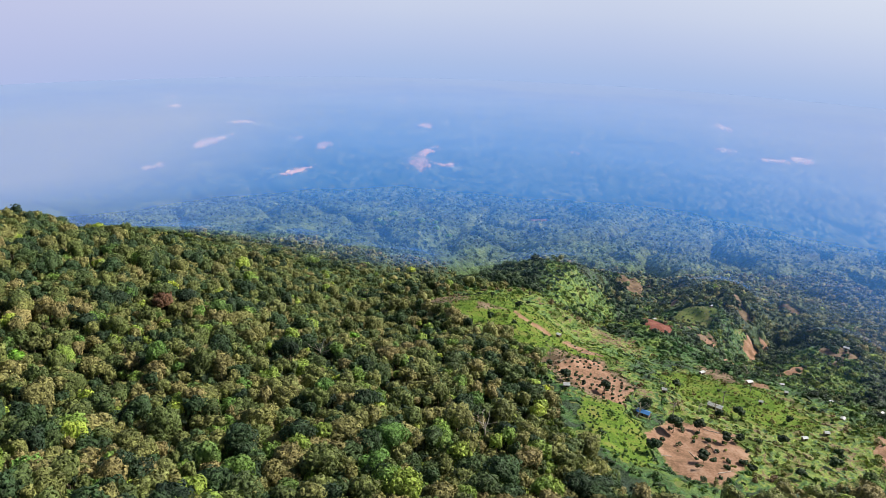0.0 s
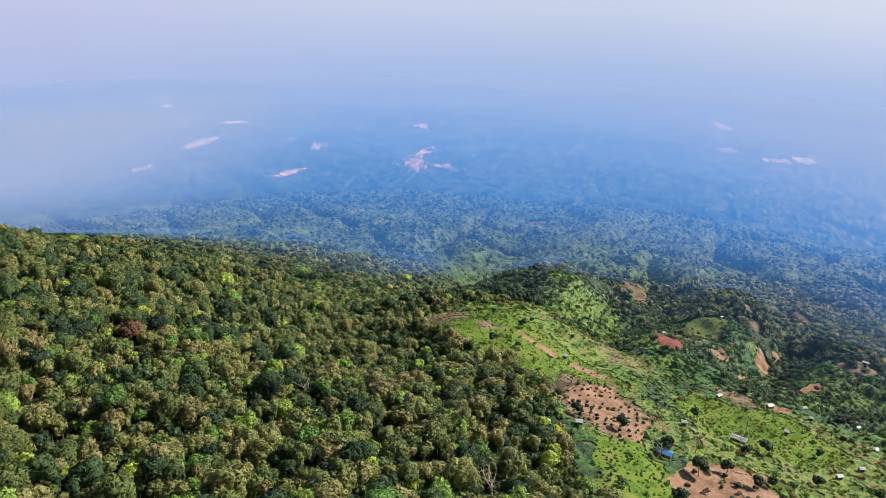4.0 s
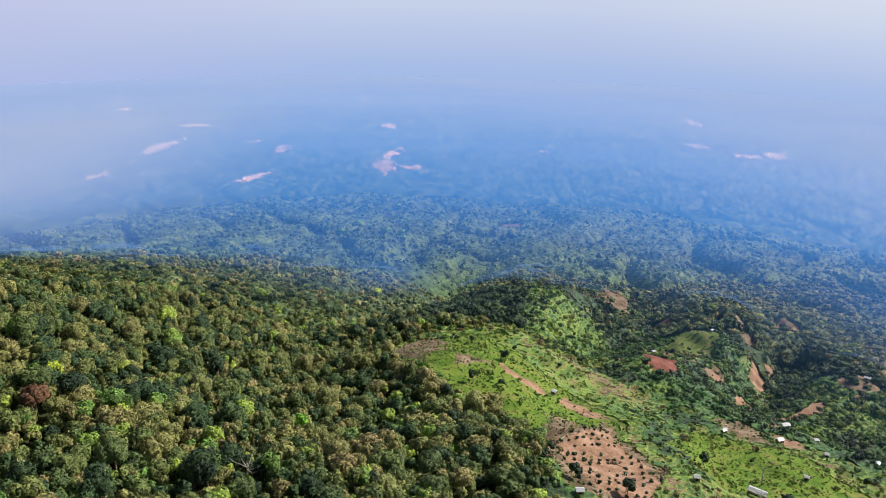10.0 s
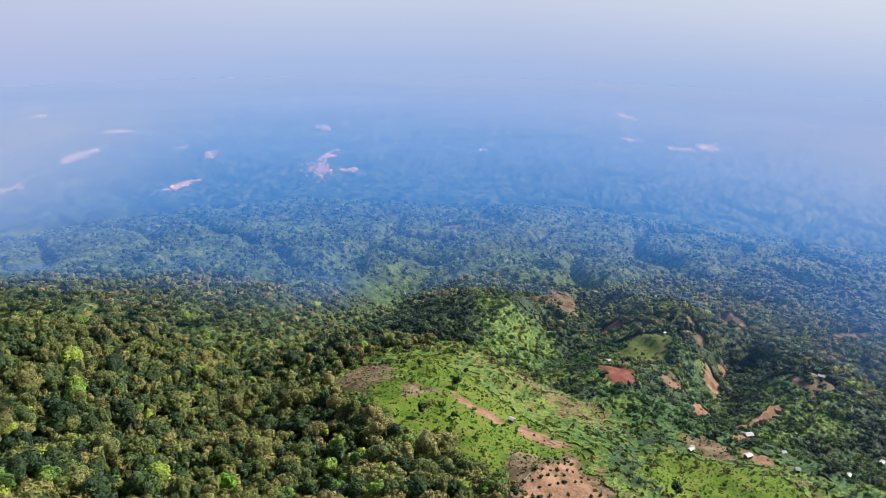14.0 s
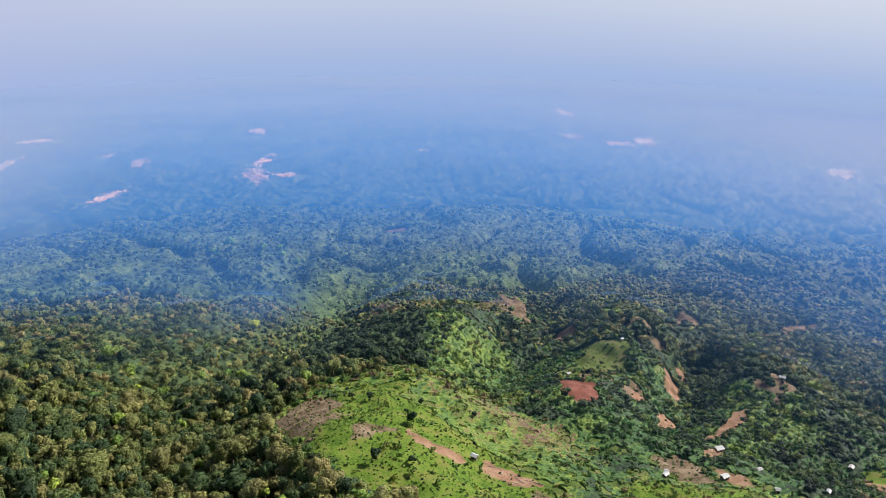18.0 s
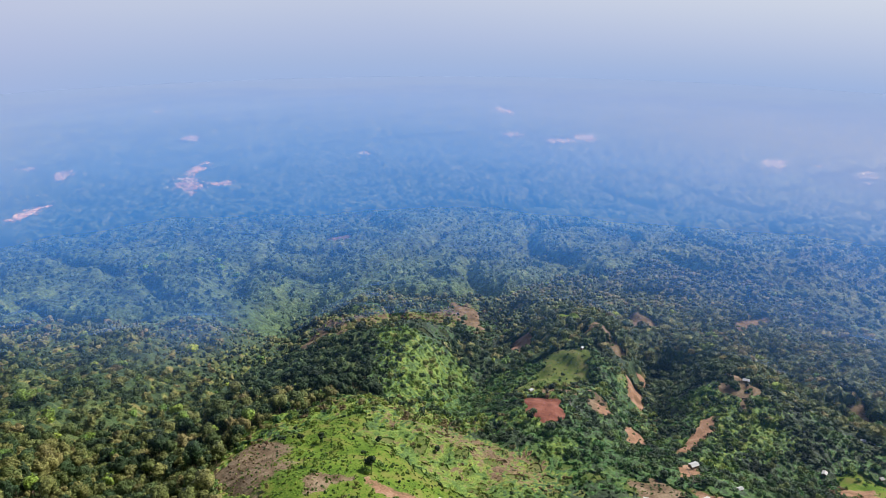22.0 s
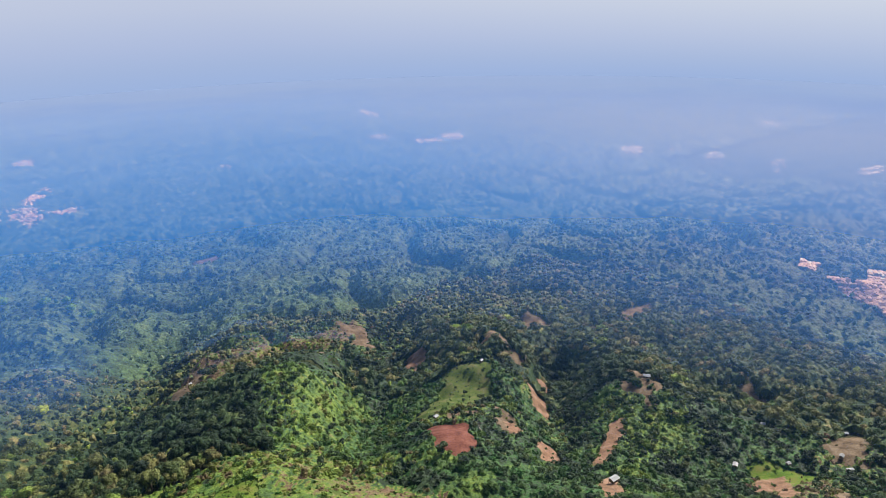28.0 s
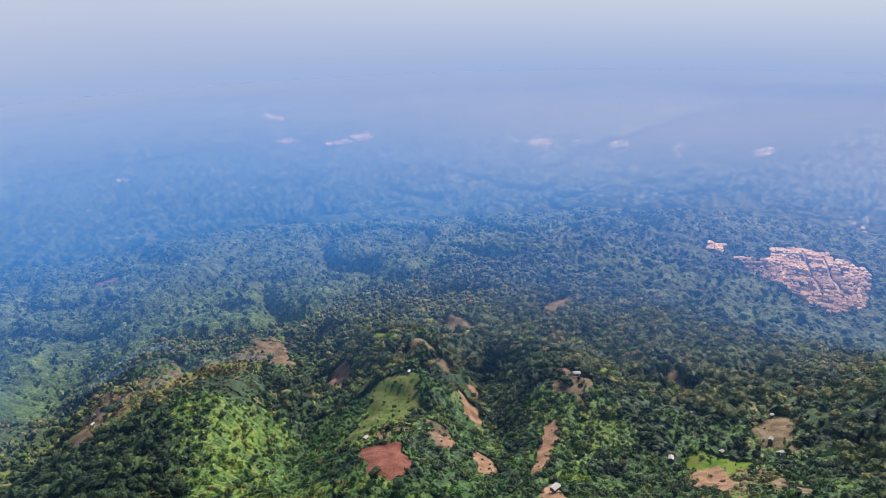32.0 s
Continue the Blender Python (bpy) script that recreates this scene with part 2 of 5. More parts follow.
def haze_material():
    """Distance haze painted into a thin sheet: lets the ground through, and scatters sun and sky; set thicker and paler
    further out over the lowland.
    """
    m, nodes, links, p = material("haze")
    nodes.remove(p)
    g = nodes.new("ShaderNodeNewGeometry")
    sep = nodes.new("ShaderNodeSeparateXYZ")
    links.new(g.outputs["Position"], sep.inputs[0])
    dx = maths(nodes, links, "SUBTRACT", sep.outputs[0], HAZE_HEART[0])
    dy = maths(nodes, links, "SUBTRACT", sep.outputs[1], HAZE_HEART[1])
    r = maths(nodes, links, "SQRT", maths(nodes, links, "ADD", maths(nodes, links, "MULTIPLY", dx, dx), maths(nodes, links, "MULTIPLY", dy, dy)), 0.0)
    # painted thicker and nearer by over the western valley and the eastern foot
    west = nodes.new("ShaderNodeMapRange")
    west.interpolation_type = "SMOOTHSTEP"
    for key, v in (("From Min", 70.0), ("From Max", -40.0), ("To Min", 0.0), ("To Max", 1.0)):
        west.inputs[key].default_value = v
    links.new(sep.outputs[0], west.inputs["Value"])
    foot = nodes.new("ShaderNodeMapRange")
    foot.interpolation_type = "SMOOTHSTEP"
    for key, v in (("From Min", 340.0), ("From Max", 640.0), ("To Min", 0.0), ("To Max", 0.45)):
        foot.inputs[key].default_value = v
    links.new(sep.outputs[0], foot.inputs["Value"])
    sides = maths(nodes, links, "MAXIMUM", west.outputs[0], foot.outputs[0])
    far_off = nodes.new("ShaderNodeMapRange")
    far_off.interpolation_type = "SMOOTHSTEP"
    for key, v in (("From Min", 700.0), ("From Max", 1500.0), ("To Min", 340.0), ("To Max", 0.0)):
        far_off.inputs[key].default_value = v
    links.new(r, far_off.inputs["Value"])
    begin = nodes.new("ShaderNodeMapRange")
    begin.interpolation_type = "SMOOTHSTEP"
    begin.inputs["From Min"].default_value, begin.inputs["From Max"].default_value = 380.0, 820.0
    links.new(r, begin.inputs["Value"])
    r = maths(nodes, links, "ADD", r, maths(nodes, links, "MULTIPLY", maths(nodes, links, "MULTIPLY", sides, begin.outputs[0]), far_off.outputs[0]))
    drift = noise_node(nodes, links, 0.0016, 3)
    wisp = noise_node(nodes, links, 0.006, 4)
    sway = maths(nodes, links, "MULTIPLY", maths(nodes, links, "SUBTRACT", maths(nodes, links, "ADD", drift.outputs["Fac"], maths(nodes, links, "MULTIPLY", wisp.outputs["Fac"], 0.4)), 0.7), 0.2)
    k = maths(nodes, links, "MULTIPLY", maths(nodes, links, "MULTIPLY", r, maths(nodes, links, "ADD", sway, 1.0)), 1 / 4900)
    # what it lets through, redder the further off, and the airlight colour painted in by distance
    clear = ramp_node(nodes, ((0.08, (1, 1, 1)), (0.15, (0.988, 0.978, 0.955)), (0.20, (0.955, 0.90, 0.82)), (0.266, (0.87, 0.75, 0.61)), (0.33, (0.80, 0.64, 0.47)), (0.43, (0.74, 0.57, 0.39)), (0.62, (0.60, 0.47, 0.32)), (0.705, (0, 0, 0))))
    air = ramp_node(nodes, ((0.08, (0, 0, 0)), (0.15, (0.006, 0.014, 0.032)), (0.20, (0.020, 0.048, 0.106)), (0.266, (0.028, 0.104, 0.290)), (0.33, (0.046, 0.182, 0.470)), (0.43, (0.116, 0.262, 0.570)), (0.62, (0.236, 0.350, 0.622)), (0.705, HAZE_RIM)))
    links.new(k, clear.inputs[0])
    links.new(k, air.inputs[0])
    # to both sides of the mountain the painted haze is tinted greyer and thicker
    side_tint = []
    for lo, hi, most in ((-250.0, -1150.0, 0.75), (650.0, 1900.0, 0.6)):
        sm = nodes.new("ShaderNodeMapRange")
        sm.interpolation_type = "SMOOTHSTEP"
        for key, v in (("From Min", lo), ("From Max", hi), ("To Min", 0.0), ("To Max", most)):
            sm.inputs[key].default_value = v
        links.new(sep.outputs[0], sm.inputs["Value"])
        side_tint.append(sm.outputs[0])
    side_tint = maths(nodes, links, "MULTIPLY", maths(nodes, links, "ADD", side_tint[0], side_tint[1]), maths(nodes, links, "MULTIPLY", maths(nodes, links, "MULTIPLY", maths(nodes, links, "SUBTRACT", r, 900.0), 1 / 900, True), maths(nodes, links, "MULTIPLY", maths(nodes, links, "SUBTRACT", 3450.0, r), 1 / 900, True)))
    scattered = blend(nodes, links, side_tint, air.outputs[0], (0.33, 0.38, 0.56))
    let_through = blend(nodes, links, side_tint, clear.outputs[0], (0.52, 0.46, 0.36))
    # tint share by height: full in the low ground, three quarters on the ridges
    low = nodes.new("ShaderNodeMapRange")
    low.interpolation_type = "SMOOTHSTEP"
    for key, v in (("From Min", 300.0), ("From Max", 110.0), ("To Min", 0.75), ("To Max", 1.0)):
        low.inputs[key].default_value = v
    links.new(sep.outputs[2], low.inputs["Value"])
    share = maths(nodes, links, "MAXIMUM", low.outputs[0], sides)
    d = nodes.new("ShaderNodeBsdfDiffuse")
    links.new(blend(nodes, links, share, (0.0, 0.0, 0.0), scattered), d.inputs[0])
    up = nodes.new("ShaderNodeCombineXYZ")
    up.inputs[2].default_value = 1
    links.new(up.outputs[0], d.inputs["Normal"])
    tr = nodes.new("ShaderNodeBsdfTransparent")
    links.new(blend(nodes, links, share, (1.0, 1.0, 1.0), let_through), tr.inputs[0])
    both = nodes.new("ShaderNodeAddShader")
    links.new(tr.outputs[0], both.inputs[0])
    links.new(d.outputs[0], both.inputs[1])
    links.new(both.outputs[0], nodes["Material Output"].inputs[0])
    return m


HAZE = haze_material()


# ---------------------------------------------------------------- terrain
BASE_Y = (-5000, -300, 0, 200, 350, 500, 650, 800, 950, 1150, 1400, 1700, 9000)
BASE_Z = (620, 520, 430, 350, 310, 268, 224, 167, 119, 54, 8, -22, -22)
# ridges (positive) and gullies (negative): width, then east, north, height along the line
RIDGES = {
    "west shoulder": (150, ((-330, 100, 16), (-330, 420, 30), (-300, 650, -12), (-330, 950, 4))),
    "east drop": (160, ((560, 250, -3), (600, 500, -34), (620, 700, -26))),
    "middle spur": (62, ((30, 470, 24), (95, 620, 18), (130, 690, 46), (178, 765, 48), (205, 860, 4))),
    "west valley": (58, ((-40, 400, -13), (-95, 590, -25), (-58, 700, -36), (-5, 840, -46), (60, 1030, -42), (120, 1290, -26), (260, 1700, -10))),
    "east spur": (48, ((185, 575, 14), (265, 650, 2), (330, 715, 32), (345, 810, 26), (385, 930, 4))),
    "far spur": (60, ((330, 490, -30), (388, 588, 4), (440, 655, -8), (520, 770, -12), (560, 850, -12))),
    "near bench": (90, ((-120, 230, -5), (0, 250, 7), (60, 330, 11))),
    "low bench": (60, ((400, 420, -24), (470, 480, -21), (520, 540, -36))),
    "creek one": (34, ((140, 590, -16), (178, 668, -38), (255, 790, -20), (330, 930, -8))),
    "creek two": (30, ((255, 528, -14), (312, 600, -30), (362, 668, -38), (405, 725, -48))),
    "creek three": (40, ((410, 500, -6), (462, 580, -26), (520, 680, -26))),
    "north shoulder": (50, ((55, 720, 11), (85, 815, 22), (130, 930, 22), (200, 1060, 14))),
}


def smooth(v, a, b):
    w = np.clip((v - a) / (b - a), 0, 1)
    return w * w * (3 - 2 * w)


def wave(x, y, size, seed):
    """Cheap rolling noise, about -1 to 1, with features of the given size."""
    rng = np.random.RandomState(seed)
    out = 0 * x
    for k in range(7):
        a, ph = rng.uniform(0, 2 * math.pi), rng.uniform(0, 2 * math.pi)
        f = 2 * math.pi / size * rng.uniform(0.6, 1.6)
        out = out + np.sin((x * math.cos(a) + y * math.sin(a)) * f + ph + 1.3 * np.sin((x * math.sin(a) - y * math.cos(a)) * f * 0.7 + 2 * ph))
    return out / 4


def hillside(x, y):
    """The broad fall of the mountain side to the plain, without ridges."""
    b = np.interp(y, BASE_Y, BASE_Z)
    w = smooth(x, 480, 900)
    z = b + w * np.minimum(0, 50 * smooth(y, 1500, 900) - 22 * smooth(y, 900, 1500) - b)
    return z - (1 - w) * 0.19 * x * np.exp(-(x / 600) ** 2) * np.clip((1500 - y) / 900, 0, 1)


def land(x, y, fine=True):
    """Height of the bare ground."""
    x, y = np.asarray(x, float), np.asarray(y, float)
    z = hillside(x, y)
    for width, line in RIDGES.values():
        best, amp = np.full(x.shape, 1e9), np.zeros(x.shape)
        for (ax, ay, ah), (bx, by, bh) in zip(line, line[1:]):
            dx, dy = bx - ax, by - ay
            s = np.clip(((x - ax) * dx + (y - ay) * dy) / (dx * dx + dy * dy), 0, 1)
            r = np.hypot(x - ax - s * dx, y - ay - s * dy)
            near = r < best
            best, amp = np.where(near, r, best), np.where(near, ah + s * (bh - ah), amp)
        z = z + amp * np.exp(-(best / width) ** 2)
    if fine:
        hilly = smooth(y, 2000, 900)
        z = z + hilly * (3.0 * wave(x, y, 90, 3) + 1.2 * wave(x, y, 34, 5) + 9 * smooth(y, 800, 1000) * wave(x, y, 190, 12)) + (1 - hilly) * 3 * wave(x, y, 420, 8)
        z = z + 8 * smooth(x, -20, -90) * smooth(y, 450, 560) * smooth(y, 1000, 900) * wave(x, y, 115, 71)
        z = z + 7 * smooth(x, 430, 520) * smooth(x, 880, 780) * smooth(y, 1000, 900) * wave(x, y, 125, 73)
        z = z + smooth(y, 560, 680) * hilly * (3.0 * wave(x, y, 62, 91) - 3.5 * np.abs(wave(x, y, 110, 92)))
        # creeks cut into the foothills
        z = z - 26 * smooth(y, 860, 1080) * smooth(y, 2000, 1300) * np.exp(-(wave(x, y, 420, 77) / 0.16) ** 2)
    return z


# ---------------------------------------------------------------- land cover
def inside(x, y, poly, soft=3.0):
    """How far a place lies inside a plot: 0 outside, 1 inside, with a soft edge."""
    x, y = np.asarray(x, float), np.asarray(y, float)
    odd, best = np.zeros(x.shape, bool), np.full(x.shape, 1e9)
    for (ax, ay), (bx, by) in zip(poly, poly[1:] + poly[:1]):
        odd ^= ((ay > y) != (by > y)) & (x < (bx - ax) * (y - ay) / (by - ay + 1e-9) + ax)
        dx, dy = bx - ax, by - ay
        s = np.clip(((x - ax) * dx + (y - ay) * dy) / (dx * dx + dy * dy), 0, 1)
        best = np.minimum(best, np.hypot(x - ax - s * dx, y - ay - s * dy))
    return np.clip(0.5 + np.where(odd, best, -best) / (2 * soft), 0, 1)


OPEN = [(-14, 499), (12, 542), (45, 560), (83, 543), (136, 543), (202, 476), (260, 430), (245, 340), (220, 276), (125, 225), (71, 205), (60, 250), (58, 300), (62, 376), (20, 420), (0, 460)]
SCRUB = [(-20, 495), (0, 560), (60, 590), (88, 602), (90, 680), (125, 706), (150, 724), (215, 720), (300, 690), (345, 640), (420, 560), (440, 420), (300, 330), (240, 300), (130, 225), (70, 200), (50, 300), (60, 380), (10, 420)]
NORTH_SCRUB = [(25, 790), (66, 735), (150, 745), (258, 850), (335, 890), (330, 1020), (220, 1010), (110, 970), (40, 850)]
CAP = [(112, 722), (122, 762), (155, 800), (190, 806), (212, 776), (190, 738), (152, 716)]
PLOTS = []


def plot(kind, poly, soft=3.0):
    PLOTS.append((kind, poly, soft))


plot("meadow", [(0, 470), (20, 525), (45, 556), (72, 545), (60, 520), (82, 480), (105, 455), (118, 425), (105, 395), (70, 372), (35, 405), (8, 440)], 9)
plot("meadow", [(64, 250), (68, 300), (85, 320), (100, 290), (92, 240)], 6)
plot("meadow", [(140, 400), (170, 440), (225, 420), (235, 350), (190, 330), (150, 355)], 16)
plot("dry", [(-16, 505), (5, 540), (24, 526), (18, 470), (0, 462)], 5)
plot("dry", [(60, 380), (75, 400), (110, 420), (120, 350), (80, 310), (64, 320)], 6)
plot("soil", [(50, 463), (62, 458), (83, 448), (76, 440), (60, 448)], 1.5)
plot("dry", [(25, 463), (50, 467), (56, 461), (48, 459), (28, 457)], 1.5)
plot("soil", [(93, 457), (110, 434), (117, 421), (97, 425), (87, 438)], 2)
plot("soil", [(70, 372), (108, 412), (112, 345), (93, 303), (74, 325)], 4)
plot("soil", [(99, 280), (126, 314), (153, 305), (146, 268), (122, 240), (104, 246)], 4)
plot("dry", [(191, 458), (215, 472), (224, 450), (220, 432), (205, 434)], 4)
plot("soil", [(228, 455), (240, 436), (232, 424), (224, 432)], 3)
plot("soil", [(232, 296), (240, 320), (262, 348), (256, 300), (238, 268)], 3)
plot("red", [(196, 600), (222, 590), (203, 548), (184, 543), (177, 556)], 1.5)
plot("olive", [(182, 634), (212, 638), (240, 668), (271, 706), (302, 680), (278, 648), (240, 620), (214, 622)], 4)
plot("dry", [(219, 616), (242, 610), (240, 600), (216, 606)], 2)
plot("dry", [(320, 722), (328, 734), (346, 732), (338, 708), (330, 704)], 5)
plot("soil", [(334, 672), (344, 660), (318, 619), (309, 630)], 3)
plot("soil", [(280, 590), (284, 572), (258, 528), (252, 545)], 3)
plot("dry", [(262, 620), (274, 607), (250, 570), (240, 576)], 4)
plot("soil", [(273, 523), (330, 566), (345, 566), (327, 549), (284, 521)], 2.5)
plot("soil", [(256, 594), (268, 597), (264, 584), (247, 576)], 2)
plot("soil", [(352, 682), (364, 690), (366, 676), (354, 668)], 2)
plot("dry", [(318, 690), (336, 704), (352, 698), (334, 686)], 3)
plot("meadow", [(362, 478), (382, 470), (388, 430), (358, 442)], 5)
plot("soil", [(246, 490), (276, 508), (252, 470), (238, 472)], 3)
plot("dry", [(405, 640), (416, 631), (392, 573), (378, 580)], 3)
plot("dry", [(163, 760), (185, 790), (195, 770), (172, 745)], 4)
plot("dry", [(215, 800), (240, 850), (262, 845), (232, 790)], 8)
plot("meadow", [(335, 825), (360, 828), (351, 799), (328, 796)], 5)
plot("dry", [(432, 466), (462, 462), (438, 440), (414, 433), (400, 446)], 6)
plot("soil", [(352, 462), (374, 455), (337, 424), (319, 421), (322, 441)], 4)
plot("dry", [(347, 412), (378, 420), (350, 404), (345, 390), (330, 384), (322, 402)], 4)
plot("dry", [(35, 813), (65, 830), (112, 930), (104, 880), (66, 745), (46, 765)], 8)
plot("dry", [(120, 768), (150, 800), (196, 812), (214, 790), (190, 796), (158, 788)], 5)
plot("dry", [(156, 953), (216, 985), (251, 1015), (225, 985)], 8)
plot("dry", [(276, 1010), (312, 985), (289, 899), (265, 912)], 9)
plot("soil", [(294, 830), (306, 805), (276, 764), (274, 795)], 6)
plot("dry", [(600, 835), (649, 832), (629, 804), (569, 794)], 6)
plot("dry", [(525, 600), (513, 557), (470, 535), (505, 585)], 6)
plot("dry", [(372, 612), (380, 575), (372, 555), (366, 590)], 3)
plot("dry", [(-372, 1010), (-350, 1040), (-335, 1030), (-350, 1005)], 6)
plot("dry", [(200, 1560), (215, 1600), (250, 1600), (245, 1560)], 10)
plot("dry", [(430, 830), (470, 860), (480, 820), (450, 800)], 6)
plot("soil", [(500, 800), (540, 820), (550, 800), (515, 785)], 5)

# lowland villages: east, north, half-widths along and across, turn, number of houses
NEAR_VILLAGES = [
    (-75, 2085, 55, 105, 10, 130), (5, 2078, 52, 36, 8, 26), (-55, 2235, 30, 90, -22, 54), (-430, 1960, 30, 95, -28, 62), (-78, 2655, 56, 75, 0, 70), (-407, 2300, 36, 75, 0, 50), (-511, 2405, 40, 24, 0, 22), (-800, 2320, 40, 120, -20, 66), (-780, 2650, 80, 60, 10, 50), (-857, 1990, 34, 60, -20, 40), (432, 2270, 18, 30, 0, 16),
]
MIDDLE_VILLAGES = [
    (478, 2310, 14, 14, 0, 7), (1060, 2200, 60, 45, -20, 50), (1160, 2210, 50, 80, -20, 70), (964, 2345, 44, 60, 0, 34), (900, 3420, 80, 200, 0, 130), (640, 3200, 90, 40, 0, 40), (640, 3330, 40, 60, 0, 26), (1510, 1740, 50, 90, -50, 110), (1605, 1680, 24, 28, 0, 16), (1640, 1555, 26, 60, -50, 34),
]
OUTER_VILLAGES = [
    (1740, 1420, 20, 40, -50, 14), (1100, 2740, 40, 120, 0, 50), (1230, 2640, 36, 26, 0, 12), (-1147, 2960, 50, 80, 0, 34), (-1259, 3200, 60, 60, 0, 26), (1720, 1160, 60, 24, 20, 26), (2150, 1750, 50, 90, -50, 40), (-200, 3200, 70, 30, 0, 22), (1290, 735, 46, 30, 20, 50),
]
VILLAGES = NEAR_VILLAGES + MIDDLE_VILLAGES + OUTER_VILLAGES
TOWN = [(999, 818), (1012, 800), (1000, 765), (1030, 765), (1076, 788), (1112, 730), (1080, 640), (964, 596), (910, 616), (950, 708), (970, 770)]
TOWN_TAIL = [(985, 850), (1030, 870), (1026, 838), (996, 828)]


# stands of one look: brown brush, lime scrub, fresh broad-leaved regrowth, dark wood
STANDS = {}
STANDS["brown"] = [[(62, 532), (100, 548), (131, 550), (160, 505), (172, 478), (112, 458), (86, 482)], [(-20, 530), (10, 535), (24, 506), (12, 450), (-8, 470)], [(60, 395), (120, 420), (125, 345), (90, 300), (66, 320)], [(400, 450), (450, 475), (462, 450), (405, 420)], [(300, 410), (350, 460), (398, 446), (350, 400)], [(245, 900), (330, 1010), (150, 960), (100, 960), (30, 800), (70, 740)], [(285, 560), (360, 690), (405, 760), (310, 650)]]
STANDS["lime"] = [[(277, 644), (292, 624), (264, 584), (246, 598)], [(92, 680), (122, 700), (190, 722), (216, 658), (169, 620), (138, 600), (92, 612)], [(0, 480), (45, 565), (85, 545), (125, 500), (135, 440), (108, 390), (60, 370), (5, 440)], [(340, 600), (392, 552), (360, 512), (300, 510), (330, 570)]]
STANDS["fresh"] = [[(147, 640), (196, 694), (214, 684), (184, 634), (168, 596), (146, 602)], [(170, 490), (225, 520), (262, 470), (230, 445)], [(250, 560), (290, 640), (330, 650), (290, 560)]]
STANDS["dark"] = [CAP, [(20, 900), (78, 735), (113, 676), (108, 640), (78, 580), (40, 620), (-30, 690), (-20, 760)], [(140, 745), (250, 850), (246, 735), (210, 728), (150, 706)], [(215, 560), (250, 620), (262, 590), (230, 540)], [(330, 640), (380, 720), (440, 760), (440, 640), (400, 560)]]
STANDS["straw"] = [[(125, 235), (240, 280), (262, 350), (240, 420), (170, 440), (140, 380), (120, 320)], [(0, 530), (45, 560), (85, 545), (130, 550), (165, 560), (125, 602), (60, 592), (10, 562)], [(190, 600), (215, 640), (250, 620), (245, 596)]]
STAND_TINT = {"straw": (0.72, 0.08), "brown": (0.86, 0.08), "lime": (0.60, 0.07), "fresh": (0.30, 0.05), "dark": (0.12, 0.08)}


def stand(x, y, kind):
    return np.maximum.reduce([inside(x + 7 * wave(x, y, 40, 51), y + 7 * wave(x, y, 40, 52), p, 9) for p in STANDS[kind]])


def scrub_tint(x, y, rng):
    """Where on the scrub's scale of colours a bush lies, after the stand that it grows in."""
    out = 0.33 - 0.08 * smooth(x, 220, 300) + 0.26 * wave(x, y, 60, 6) + 0.12 * wave(x, y, 17, 66) + rng.normal(0, 0.09, len(x))
    for kind, (mid, spread) in STAND_TINT.items():
        w = (rng.uniform(0, 1, len(x)) < 0.85 * stand(x, y, kind))
        out = np.where(w, mid + 0.11 * wave(x, y, 24, 8) + rng.normal(0, spread, len(x)), out)
    return np.clip(out, 0.0, 0.99)


def cover(x, y):
    out = {k: np.zeros(np.shape(x)) for k in ("scrubby", "meadow", "olive", "dry", "soil", "red")}
    out["scrubby"] = inside(x, y, SCRUB, 22)
    # field edges wander
    x0, y0 = x, y
    x = x + 4.5 * wave(x0, y0, 30, 41) + 2.0 * wave(x0, y0, 11, 42)
    y = y + 4.5 * wave(x0, y0, 30, 43) + 2.0 * wave(x0, y0, 11, 44)
    for kind, poly, soft in PLOTS:
        cx, cy = [p[0] for p in poly], [p[1] for p in poly]
        near = (x > min(cx) - 60) & (x < max(cx) + 60) & (y > min(cy) - 60) & (y < max(cy) + 60)
        if near.any():
            w = 0.35 if kind in ("soil", "red") else 1.0
            out[kind][near] = np.maximum(out[kind][near], inside(x0[near] + w * (x - x0)[near], y0[near] + w * (y - y0)[near], poly, soft))
    x, y = x0, y0
    for e, n, a, b, turn, _ in VILLAGES:
        c, s = math.cos(radians(turn)), math.sin(radians(turn))
        u, v = (x - e) * c + (y - n) * s, -(x - e) * s + (y - n) * c
        out["dry"] = np.maximum(out["dry"], np.clip(1.35 - np.hypot(u / a, v / b) + 0.35 * wave(x, y, 55, 82), 0, 1) * 0.16)
    for poly in (TOWN, TOWN_TAIL):
        out["dry"] = np.maximum(out["dry"], inside(x, y, poly, 8))
    return out


def bare(x, y):
    """Share of ground kept free of wood: plots, villages and open pasture."""
    c = cover(x, y)
    far = y > 1200
    return np.maximum.reduce([c["meadow"], c["olive"], c["dry"] * np.where(far, 3.2, 1.0), c["soil"], c["red"], inside(x, y, OPEN, 5), inside(x, y, CAP, 6)])


